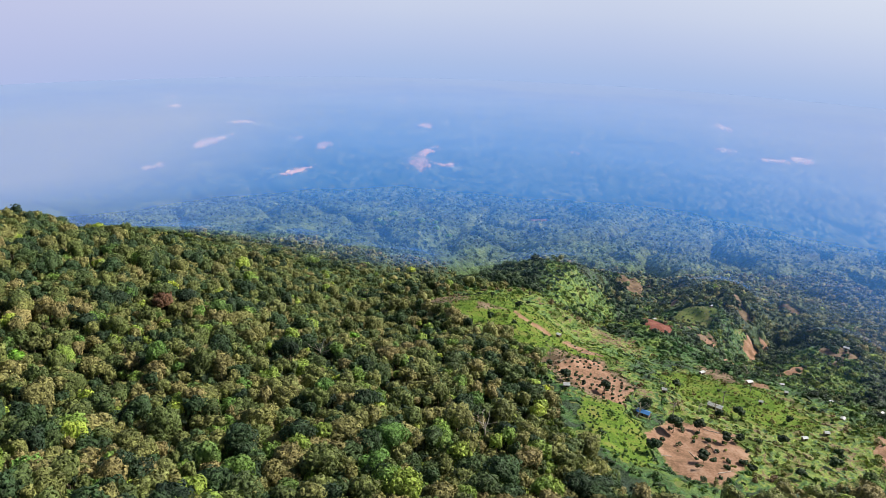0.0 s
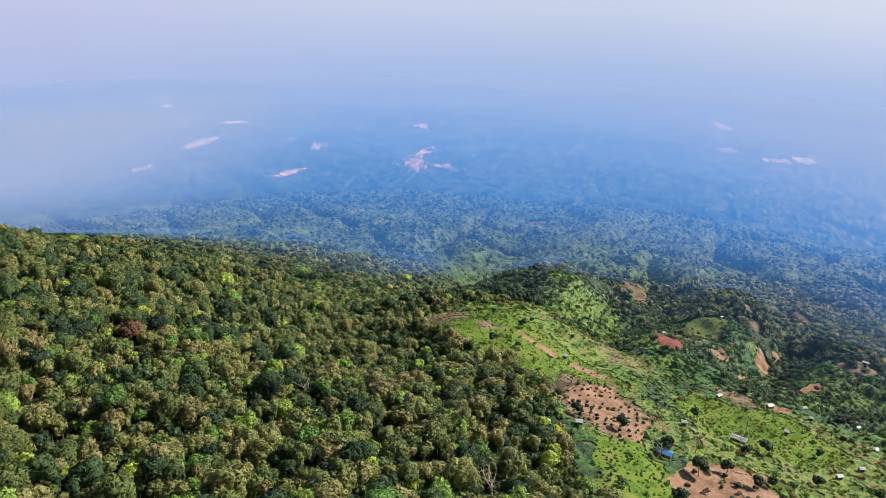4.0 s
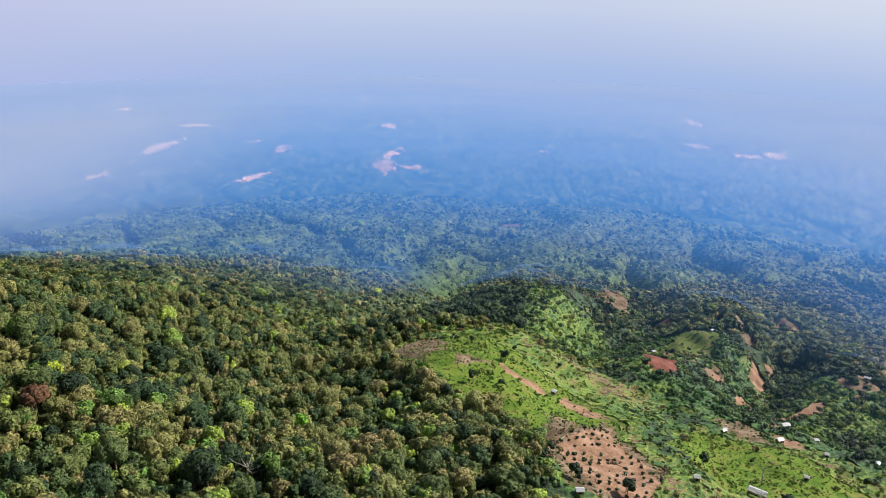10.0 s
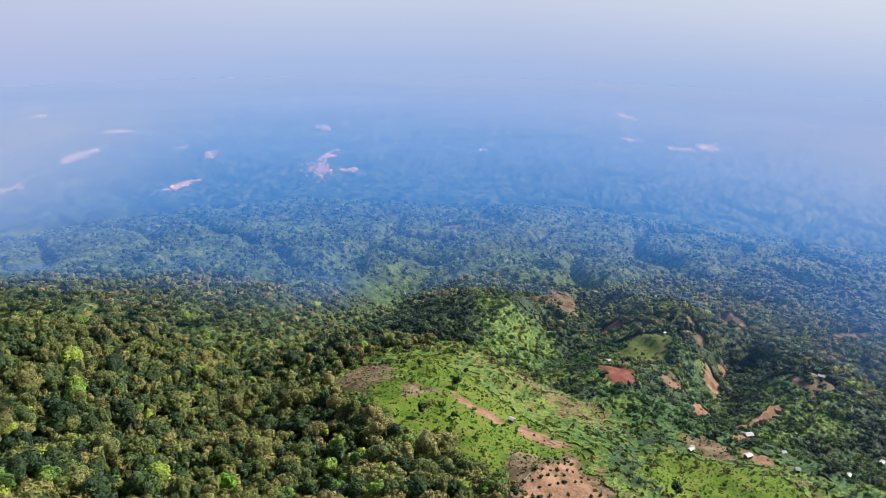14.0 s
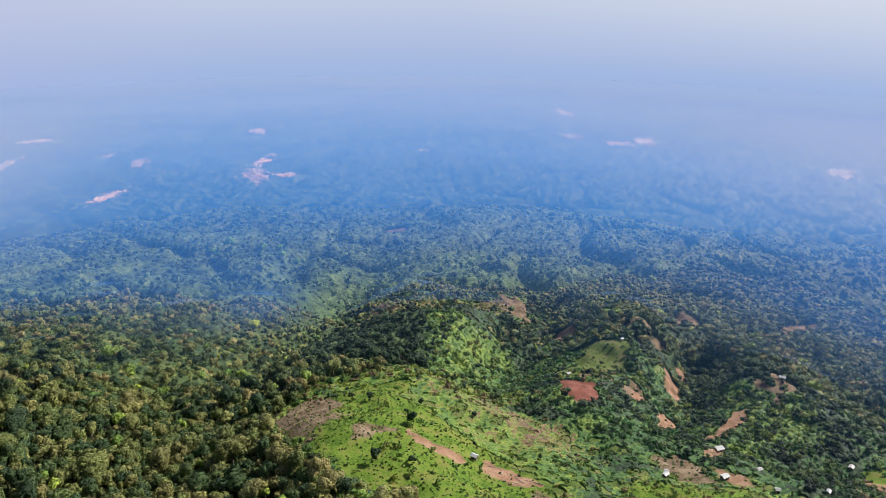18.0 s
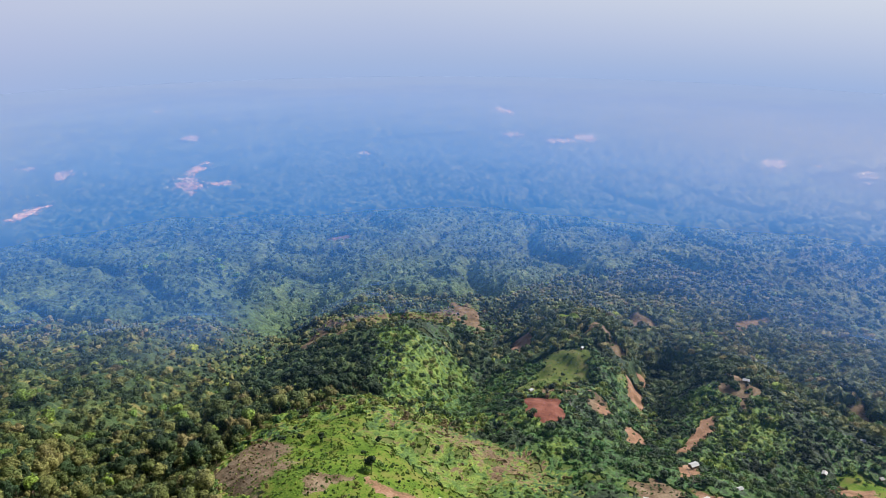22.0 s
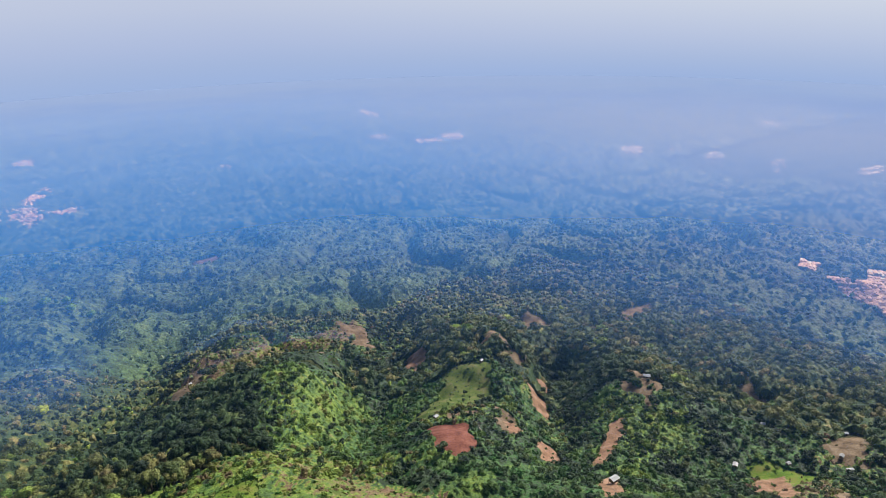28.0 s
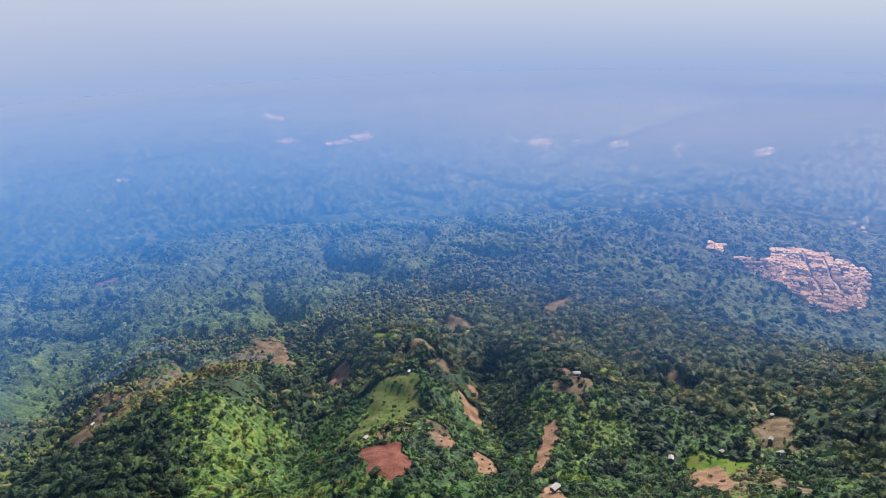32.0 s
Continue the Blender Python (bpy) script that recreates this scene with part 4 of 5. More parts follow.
def canopy(x0, x1, y0, y1, step, cell, tall, seed, label, kind="lowland", contrast=0.36):
    """Closed forest canopy: touching domes of foliage, a crown to each uneven cell."""
    r = np.random.RandomState(seed)
    x, y = np.meshgrid(np.arange(x0, x1, step), np.arange(y0, y1, step))
    x, y = x + r.uniform(-0.3, 0.3, x.shape) * step, y + r.uniform(-0.3, 0.3, x.shape) * step
    table = r.uniform(0, 1, (64, 64, 5))
    i, j = np.floor(x / cell).astype(int), np.floor(y / cell).astype(int)
    best, tone = np.zeros(x.shape), np.zeros(x.shape)
    for di in (-1, 0, 1):
        for dj in (-1, 0, 1):
            u = table[(i + di) % 64, (j + dj) % 64]
            d2 = ((i + di + 0.1 + 0.8 * u[..., 0]) * cell - x) ** 2 + ((j + dj + 0.1 + 0.8 * u[..., 1]) * cell - y) ** 2
            h = tall * (0.35 + 0.75 * u[..., 2]) * np.sqrt(np.clip(1 - d2 / (cell * (0.55 + 0.45 * u[..., 3])) ** 2, 0, 1))
            tone, best = np.where(h > best, u[..., 4], tone), np.maximum(h, best)
    open_ground = bare(x.ravel(), y.ravel()).reshape(x.shape) > 0.33
    z = land(x, y) + np.where(open_ground, -3.0, 1.0 + best + r.normal(0, 0.05 * tall, x.shape))
    tint = np.clip(lowland_tint(x, y) + contrast * (tone - 0.5) + r.normal(0, 0.05, x.shape), 0, 1)
    n = np.arange(x.size).reshape(x.shape)
    seen = (x > -0.72 * y - 60) & ((x < 0.74 * y + 60) | (x < 3.3 * (y - 280) + 80))
    thin = np.maximum(inside(x, y, SCRUB, 10), 0.8 * inside(x, y, NORTH_SCRUB, 10))
    if kind == "valley":
        open_ground |= thin > 0.5
        z = land(x, y) + np.where(open_ground, -3.0, 0.5 + best * (1 - 0.6 * thin) + r.normal(0, 0.05 * tall, x.shape))
        tint = np.clip(0.20 + 0.12 * wave(x, y, 150, 34) + 0.25 * (tone - 0.5) + 0.35 * (tone > 0.9) + r.normal(0, 0.04, x.shape), 0, 0.8)
        seen &= (y > 640) | (x > 330)
    elif kind == "scrub":
        c = {k: v.reshape(x.shape) for k, v in cover(x.ravel(), y.ravel()).items()}
        cap = inside(x, y, CAP, 6)
        grazed = np.maximum(inside(x, y, OPEN, 8), cap)
        open_ground = (np.maximum.reduce([c["soil"], c["red"], c["olive"], 0.8 * c["dry"], 0.85 * c["meadow"]]) > 0.42) | (np.maximum(thin, cap) < 0.5) | (wave(x, y, 21, 95) * grazed > 0.45)
        z = land(x, y) + np.where(open_ground, -1.5, 0.15 + best * (1 - 0.6 * grazed) + r.normal(0, 0.06 * tall, x.shape))
        tint = np.clip(scrub_tint(x.ravel(), y.ravel(), r).reshape(x.shape) + 0.16 * (tone - 0.5), 0, 0.99)
    else:
        seen &= ~((y < 1095) & (x < 745))
    cells = (seen & ~(open_ground & np.roll(open_ground, -1, 0) & np.roll(open_ground, -1, 1)))[:-1, :-1].ravel()
    quads = np.stack([n[:-1, :-1], n[:-1, 1:], n[1:, 1:], n[1:, :-1]], -1).reshape(-1, 4)[cells]
    used, quads = np.unique(quads, return_inverse=True)
    me = mesh_from("lowland_canopy", np.stack([x, y, z], -1).reshape(-1, 3)[used], quads.reshape(-1, 4), [{"valley": LEAF_STAND_HEART, "scrub": LEAF_SCRUB_HEART}.get(kind, LEAF_FAR)], tint=tint.ravel()[used])
    if kind == "scrub":
        return tagged(new("scrub_thicket", me), label, "shrubs", kind="stuff")
    return tagged(new("lowland_canopy", me), label, "forest", kind="stuff")


canopy(-900, 760, 400, 1110, 3.1, 7.0, 6.0, 20, "closed forest canopy on the far spurs and valley sides", "valley")
canopy(-30, 470, 195, 760, 1.7, 3.4, 2.4, 26, "low matted scrub covering the cleared slopes", "scrub")
canopy(20, 340, 720, 1030, 2.3, 4.2, 2.6, 27, "low matted scrub on the northern shoulder", "scrub")
canopy(-1150, 1500, 1085, 1640, 3.3, 9.0, 6.5, 21, "hazy lowland forest canopy at the foot of the slope", contrast=0.3)
canopy(745, 2300, 430, 1085, 3.8, 9.0, 7.5, 22, "hazy lowland forest canopy east of the spurs")
canopy(-1750, 2500, 1640, 2420, 4.9, 10.5, 8.0, 23, "hazy forest canopy of the plain", contrast=0.62)
canopy(-2100, 3000, 2420, 3000, 8.0, 17.0, 12.0, 25, "far forest canopy of the plain", contrast=0.7)
canopy(-2700, 3400, 3000, 3660, 13.0, 28.0, 15.0, 24, "far lowland forest canopy under haze")

# the same forest goes on up the slope behind and to both sides of the flight
far_rng = np.random.RandomState(19)
x, y = np.meshgrid(np.arange(-420, 430, 7.6), np.arange(-110, 420, 7.0))
x, y = (x + far_rng.uniform(-3, 3, x.shape)).ravel(), (y + far_rng.uniform(-3, 3, y.shape)).ravel()
keep = ((y < 118) | (x < -0.67 * y - 20) | ((x > 0.74 * y + 50) & ~((y > 320) & (x < 3.3 * (y - 280) + 80)))) & (bare(x, y) < 0.35) & clear_of_huts(x, y)
x, y = x[keep], y[keep]
radius = np.clip(far_rng.lognormal(1.28, 0.3, len(x)), 2, 6.5)
tagged(plant_all("forest", FAR_TREES, x, y, radius, radius * 1.6 + far_rng.uniform(0.5, 6, len(x)), tints(x, y, far_rng, 31), LEAF_STAND_HEART, 8),
       "dense mixed mountain forest, olive and dark green crowns", "forest", kind="stuff")

# scrub on the cleared slopes: bushes, small trees, and tussocks in the pasture
x, y, rng = scatter(-30, 470, 195, 1010, 4.0, 14)
clear, c = bare(x, y), cover(x, y)
hard = np.maximum.reduce([c["soil"], c["red"], c["olive"], c["dry"] * 0.6]) * (rng.uniform(0, 1, len(x)) < 0.82) + c["red"]
grassy = np.maximum(c["meadow"], c["olive"])
want = np.maximum.reduce([inside(x, y, SCRUB, 14), 0.75 * inside(x, y, NORTH_SCRUB, 14), inside(x, y, CAP, 8)]) * (1 - 0.62 * grassy) * (1 - 0.3 * inside(x, y, OPEN, 8)) * (0.9 + 0.4 * wave(x, y, 40, 9))
keep = (rng.uniform(0, 1, len(x)) < want) & (hard < 0.4) & clear_of_huts(x, y, 5)
x, y = x[keep], y[keep]
radius = np.clip(rng.lognormal(0.60, 0.38, len(x)), 0.8, 3.8) * np.where(bare(x, y) > 0.4, 0.6, 1.0) * np.where(stand(x, y, "brown") > 0.5, 0.75, 1.0)
tagged(plant_all("scrub", BUSHES, x, y, radius, radius * rng.uniform(1.1, 1.7, len(x)), scrub_tint(x, y, rng), LEAF_SCRUB, 4, 0.2),
       "bright green scrub and young regrowth on cleared slopes", "shrubs", kind="stuff")

x, y, rng = scatter(-30, 470, 205, 760, 8.6, 15)
keep = (rng.uniform(0, 1, len(x)) < (0.40 + 0.4 * smooth(x, 220, 300)) * inside(x, y, SCRUB, 14) * (0.7 + 0.8 * wave(x, y, 60, 10))) & (bare(x, y) < 0.3) & clear_of_huts(x, y, 7)
x, y = x[keep], y[keep]
radius = np.clip(rng.normal(2.5, 0.7, len(x)), 1.4, 4.6)
tagged(plant_all("young_trees", MID_TREES, x, y, radius, radius * rng.uniform(1.7, 2.6, len(x)), 0.5 * tints(x, y, rng, 33), LEAF_STAND, 6),
       "scattered young trees growing up through the scrub", "trees", kind="stuff")

x, y, rng = scatter(-24, 310, 200, 720, 2.15, 16)
c = cover(x, y)
keep = (rng.uniform(0, 1, len(x)) < (0.42 + 0.2 * np.maximum(c["meadow"], stand(x, y, "brown"))) * np.maximum(inside(x, y, OPEN, 5), 0.45 * c["olive"] * (y > 560))) & (np.maximum(c["soil"], c["red"]) < 0.3 + 0.5 * (rng.uniform(0, 1, len(x)) < 0.2)) & clear_of_huts(x, y, 4)
x, y = x[keep], y[keep]
radius = rng.uniform(0.5, 1.25, len(x)) * (1 + 0.3 * wave(x, y, 14, 62))
tagged(plant_all("grass_tussocks", TUSSOCKS, x, y, radius, radius * 0.7, np.clip(scrub_tint(x, y, rng) - 0.03, 0.1, 0.98), LEAF_SCRUB, 7, 0.2),
       "tussocks and low weeds in the hillside pasture", "grass", kind="stuff")


# ---------------------------------------------------------------- single trees of the near stand
def trunk_bm(radius, height, seed, limbs=4, bend=0.05, twigs=False):
    """A tapered, slightly bent trunk with limbs that divide from it."""
    rng = random.Random(seed)
    bm = bmesh.new()

    def limb(a, b, r0, r1, sides=6, cuts=3):
        a, b = Vector(a), Vector(b)
        way = (b - a).normalized()
        u = way.orthogonal().normalized()
        w = way.cross(u)
        rings = []
        for k in range(cuts + 1):
            f = k / cuts
            c = a.lerp(b, f) + Vector((rng.uniform(-1, 1), rng.uniform(-1, 1), 0)) * bend * (b - a).length * (0 if k in (0, cuts) else 1)
            r = r0 + (r1 - r0) * f
            rings.append([bm.verts.new(c + (u * math.cos(t) + w * math.sin(t)) * r) for t in (2 * math.pi * s / sides for s in range(sides))])
        for p, q in zip(rings, rings[1:]):
            for s in range(sides):
                bm.faces.new((p[s], p[(s + 1) % sides], q[(s + 1) % sides], q[s]))
        bm.faces.new(rings[-1])
        return b

    limb((0, 0, -0.6), (0, 0, height), radius, radius * 0.45, 7, 4)
    for k in range(limbs):
        a = 2.4 * k + rng.uniform(-0.4, 0.4)
        z = height * rng.uniform(0.5, 0.95)
        reach = height * rng.uniform(0.3, 0.5)
        tip = (math.cos(a) * reach, math.sin(a) * reach, z + reach * rng.uniform(0.4, 0.9))
        limb((0, 0, z), tip, radius * 0.38, radius * 0.13, 5, 2)
        if twigs:
            for j in range(3):
                b = a + rng.uniform(-0.9, 0.9)
                q = reach * rng.uniform(0.35, 0.6)
                limb(tip, (tip[0] + math.cos(b) * q, tip[1] + math.sin(b) * q, tip[2] + q * rng.uniform(0.1, 0.9)), radius * 0.12, radius * 0.04, 4, 1)
    return bm


def bm_mesh(name, bm, mat):
    me = bpy.data.meshes.new(name)
    bm.to_mesh(me)
    bm.free()
    me.materials.append(mat)
    return me


TRUNKS = [bm_mesh("trunk", trunk_bm(0.30, 6.2, 100 + k), BARK) for k in range(4)]
CROWNS = []
for k in range(8):
    tv, tt, tm, ts = crown_template(200 + k, 7 + k % 4, 110, 0.13, DOME2 if k % 2 else DOME1, shaft=False, core=True, rough=1.3)
    CROWNS.append(mesh_from("crown", (tv - (0, 0, 0.45)) * (5, 5, 5.2) + (0, 0, 4.6), tt, [LEAF_FOREST, BARK, LEAF_HEART], tm, tint=np.full(len(tv), 0.12 * k), smooth_faces=ts))
SCRUB_CROWNS = []
for k in range(4):
    tv, tt, tm, ts = crown_template(230 + k, 5, 60, 0.17, shaft=False)
    SCRUB_CROWNS.append(mesh_from("crown", (tv - (0, 0, 0.45)) * (5, 5, 5.0) + (0, 0, 4.2), tt, [LEAF_DARK], tint=np.full(len(tv), 0.2 * k), smooth_faces=ts))


def tree(x, y, scale, stretch, turn, trunk, crown, label, group):
    t = new("tree")
    t.matrix_world = Matrix.LocRotScale((x, y, float(land(x, y)) - 0.2), Euler((0, 0, turn)), (scale, scale, scale * stretch))
    shared("trunk", trunk, t)
    shared("crown", crown, t)
    return tagged(t, label, "tree", group)


rng = random.Random(77)
LABELS = ("tall forest tree with a rounded olive green crown", "forest tree with a broad dark green crown", "forest tree with a pale tan-green crown", "forest tree with a bright yellow-green crown")
for tx, ty, tr, th, tt in single_trees:
    k = rng.randrange(len(CROWNS))
    tree(tx, ty, tr / 5.0, min(1.25, max(0.85, th / (tr * 2.3))), rng.uniform(0, 6.28), rng.choice(TRUNKS), CROWNS[k], LABELS[k % 4], "trees of the near forest slope")

# trees that stand out by their colour
def coloured(mat, seeds):
    out = []
    for sd in seeds:
        tv, tt, tm, ts = crown_template(sd, 8, 90, 0.13, DOME1, shaft=False)
        out.append(mesh_from("crown", (tv - (0, 0, 0.45)) * (5, 5, 5.2) + (0, 0, 4.6), tt, [mat], tint=np.zeros(len(tv)), smooth_faces=ts))
    return out


YELLOWS, FRESH, RUSSETS = coloured(LEAF_YELLOW, (270, 271)), coloured(LEAF_BRIGHT, (272, 273)), coloured(LEAF_RUSSET, (274, 275))
KINDS = {"yellow": (YELLOWS, "bright yellow-green tree in new leaf above the forest"), "fresh": (FRESH, "bright green tree standing out of the forest"), "russet": (RUSSETS, "reddish brown tree losing its leaves in the forest")}
for sx, sy, sc, kind in STANDOUTS:
    lab = "pale green spreading tree above the lowland forest" if sy > 1300 else KINDS[kind][1]
    tree(sx, sy, sc, 1.25 if sc < 1.2 else 0.8, sx, TRUNKS[0], KINDS[kind][0][int(sx) % 2], lab, "trees of a different colour in the forest")

# lone trees left standing in the clearings
LONE = [(132, 300), (140, 286), (118, 292), (152, 292), (90, 318), (108, 306), (96, 262), (120, 258), (158, 330), (172, 340), (180, 300), (196, 280), (210, 300), (170, 262), (142, 262), (228, 460), (236, 452),
        (222, 470), (60, 470), (58, 490), (40, 512), (52, 430), (36, 436), (30, 520), (70, 505), (100, 505), (150, 380), (184, 396), (210, 350), (240, 380), (66, 360), (60, 345), (68, 330), (58, 322),
        (226, 585), (228, 596), (176, 548), (224, 604), (250, 640), (262, 660), (372, 566), (398, 604)]
for lx, ly in LONE:
    s = rng.uniform(0.26, 0.62) + (0.24 if ly < 350 and lx > 85 else 0)
    tree(lx + rng.uniform(-2, 2), ly + rng.uniform(-2, 2), s, rng.uniform(0.9, 1.25), rng.uniform(0, 6.28), rng.choice(TRUNKS), rng.choice(SCRUB_CROWNS), "small dark green tree standing alone in a clearing", "lone trees in the clearings")

DEAD = [bm_mesh("dead_tree", trunk_bm(0.34, 7.5, 300 + k, 7, 0.09, True), DEAD_WOOD) for k in range(3)]
for k, (dx, dy, s) in enumerate([(100, 296, 1.25), (126, 318, 1.1), (160, 341, 1.2), (88, 322, 1.1), (146, 332, 1.0), (178, 372, 1.2), (206, 396, 1.0), (262, 330, 1.1), (240, 300, 1.0), (222, 574, 1.2), (18, 230, 1.5), (-60, 300, 1.4), (231, 456, 1.1), (70, 388, 0.9)]):
    d = new("dead_tree", DEAD[k % 3])
    d.matrix_world = Matrix.LocRotScale((dx, dy, float(land(dx, dy)) - 0.2), Euler((rng.uniform(-0.1, 0.1), rng.uniform(-0.1, 0.1), rng.uniform(0, 6))), (s, s, s))
    tagged(d, "bare dead tree with bleached grey branches", "dead tree", "dead trees in the clearings")

# rows of young coffee bushes in the orchard plots
COFFEE = []
for k in range(4):
    tv, tt, tm, ts = crown_template(250 + k, 3, 14, 0.25, shaft=False)
    COFFEE.append(mesh_from("coffee_bush", (tv - (0, 0, 0.35)) * (1, 1, 0.95), tt, [LEAF_DARK], tint=np.full(len(tv), 0.3 * k), smooth_faces=ts))


def rows_of_bushes(poly, step, turn, lo, hi, chance):
    c, s = math.cos(radians(turn)), math.sin(radians(turn))
    mx, my = sum(p[0] for p in poly) / len(poly), sum(p[1] for p in poly) / len(poly)
    for i in range(-14, 15):
        for j in range(-14, 15):
            u, v = i * step + rng.uniform(-0.8, 0.8), j * step * 1.15 + rng.uniform(-0.8, 0.8)
            bx, by = mx + u * c - v * s, my + u * s + v * c
            if rng.random() > chance or float(inside(np.array([bx]), np.array([by]), poly, 0.5)[0]) < 0.9 or not clear_of_huts(np.array([bx]), np.array([by]), 5)[0]:
                continue
            b = new("coffee_bush", rng.choice(COFFEE))
            q = rng.uniform(lo, hi)
            b.matrix_world = Matrix.LocRotScale((bx, by, float(land(bx, by)) - 0.1), Euler((0, 0, rng.uniform(0, 6))), (q, q, q * rng.uniform(0.9, 1.3)))
            tagged(b, "young dark green bush planted in bare soil", "bush", "bushes in the orchard plots")


rows_of_bushes([(66, 372), (104, 415), (116, 345), (93, 300), (70, 322)], 5.2, 24, 0.7, 1.25, 0.85)
rows_of_bushes([(99, 280), (126, 314), (160, 305), (150, 268), (122, 236), (100, 246)], 8.0, 10, 0.8, 1.9, 0.45)
rows_of_bushes([(66, 440), (112, 440), (112, 400), (72, 378)], 6.5, 40, 0.4, 0.9, 0.6)
rows_of_bushes([(10, 480), (60, 530), (112, 480), (66, 440), (30, 430)], 11.0, 15, 0.4, 1.0, 0.25)


def log_mesh(seed, length):
    r = random.Random(seed)
    bm = bmesh.new()
    rings = []
    for k in range(6):
        f = k / 5
        c = Vector((length * (f - 0.5), r.uniform(-0.15, 0.15), 0.16 + r.uniform(0, 0.06)))
        w = 0.24 * (1 - 0.6 * f)
        rings.append([bm.verts.new(c + Vector((0, math.cos(t) * w, math.sin(t) * w))) for t in (math.pi * s / 3 for s in range(6))])
    for p, q in zip(rings, rings[1:]):
        for s in range(6):
            bm.faces.new((p[s], p[(s + 1) % 6], q[(s + 1) % 6], q[s]))
    bm.faces.new(rings[0][::-1])
    bm.faces.new(rings[-1])
    return bm_mesh("log", bm, DEAD_WOOD)


LOGS = [log_mesh(400 + k, 7.0 + 2 * k) for k in range(3)]
LOG_SPOTS = [(104, 262), (120, 270), (132, 280), (112, 290), (140, 300), (128, 252), (82, 345), (90, 330), (98, 360), (76, 380), (100, 392), (112, 300), (98, 440), (104, 432), (110, 428), (95, 447), (100, 428), (106, 445), (262, 320), (250, 300)]
for k, (lx, ly) in enumerate(LOG_SPOTS):
    a = rng.uniform(0, 6.28)
    e = 2.5
    slope = math.atan2(float(land(lx + e * math.cos(a), ly + e * math.sin(a)) - land(lx - e * math.cos(a), ly - e * math.sin(a))), 2 * e)
    g = new("log", LOGS[k % 3])
    g.matrix_world = pose(lx, ly, float(land(lx, ly)) + 0.05, 0, -math.degrees(slope), math.degrees(a))
    tagged(g, "felled pale tree trunk lying on cleared soil", "log", "felled trunks in the clearings")


# ---------------------------------------------------------------- huts
def gable_bm(sx, sy, rise, over=0.28, thick=0.08, waves=0):
    """Two pitched sheets with thickness, ridge along x."""
    bm = bmesh.new()
    hx, hy = sx / 2 + over, sy / 2 + over
    drop = rise * hy / (sy / 2) - rise
    n = waves or 1
    for side in (1, -1):
        top, low = [], []
        for k in range(2 * n + 1):
            x = -hx + 2 * hx * k / (2 * n)
            dz = 0.04 if (k % 2 and waves) else 0.0
            for up, row in ((thick, top), (0.0, low)):
                row.append((bm.verts.new((x, 0, rise + up + dz)), bm.verts.new((x, side * hy, -drop + up + dz))))
        for k in range(2 * n):
            for row, flip in ((top, side > 0), (low, side < 0)):
                f = [row[k][0], row[k + 1][0], row[k + 1][1], row[k][1]]
                bm.faces.new(f if not flip else f[::-1])
            bm.faces.new((top[k][1], top[k + 1][1], low[k + 1][1], low[k][1]))
        for k in (0, 2 * n):
            bm.faces.new((top[k][0], top[k][1], low[k][1], low[k][0]))
    bmesh.ops.recalc_face_normals(bm, faces=bm.faces[:])
    return bm


def hut(x, y, sx, sy, turn, roof_mat, roof_label, label, tall=2.0):
    h = new("hut")
    floor_z = max(float(land(x + a, y + b)) for a in (-sx / 2, sx / 2) for b in (-sy / 2, sy / 2)) + 0.25
    h.matrix_world = pose(x, y, floor_z, 0, 0, turn)
    part("floor", box_bm(sx, sy, 0.16, (0, 0, 0), 0.03), BOARDS, h)
    for px in (-1, 1):
        for py in (-1, 1):
            part("post", box_bm(0.18, 0.18, tall + 3.0, (px * (sx / 2 - 0.1), py * (sy / 2 - 0.1), (tall - 3.0) / 2), 0.02), BOARDS, h)
    part("back_wall", box_bm(sx - 0.3, 0.08, tall - 0.1, (0, sy / 2 - 0.12, tall / 2 + 0.05), 0.01), BOARDS, h)
    part("side_wall", box_bm(0.08, sy - 0.3, tall - 0.1, (-sx / 2 + 0.12, 0, tall / 2 + 0.05), 0.01), BOARDS, h)
    part("side_wall", box_bm(0.08, sy - 0.3, tall - 0.1, (sx / 2 - 0.12, 0, tall / 2 + 0.05), 0.01), BOARDS, h)
    w = (sx - 1.1) / 2 - 0.15
    for side in (-1, 1):
        part("front_wall", box_bm(w, 0.08, tall - 0.1, (side * (0.5 + w / 2), -sy / 2 + 0.12, tall / 2 + 0.05), 0.01), BOARDS, h)
    part("door", box_bm(0.98, 0.05, tall - 0.15, (0, -sy / 2 + 0.16, tall / 2 + 0.02), 0.01), DARK_GAP, h, "dark plank door")
    roof = part("roof", gable_bm(sx, sy, sy * 0.24, waves=max(4, int(sx * 1.6))), roof_mat, h, roof_label)
    roof.location = (0, 0, tall)
    return tagged(h, label, "hut", "huts on the cleared slopes")


SIZES = {0: (3.2, 2.5), 1: (6.5, 3.4), 2: (8, 3.6), 3: (5.2, 3.6), 4: (4, 3), 5: (5, 3.4), 6: (3, 2.4), 7: (3.6, 2.8), 8: (4.4, 3.4)}
for k, (hx, hy) in enumerate(HUTS):
    sx, sy = SIZES.get(k, (2.3 + (k * 7 % 5) * 0.22, 1.9 + (k * 3 % 4) * 0.15))
    turn = {1: -35, 2: -38, 3: 5}.get(k, (k * 37) % 90 - 45)
    if k == 1:
        hut(hx, hy, sx, sy, turn, TARP, "bright blue tarpaulin roof", "plank hut roofed with blue tarpaulin on a soil slope")
    elif k % 2 and k > 5:
        hut(hx, hy, sx, sy, turn, TIN_DULL, "dull grey tin roof", "small plank hut with a grey tin roof")
    else:
        hut(hx, hy, sx, sy, turn, TIN, "pale corrugated tin roof", "small plank hut with a pale tin roof")


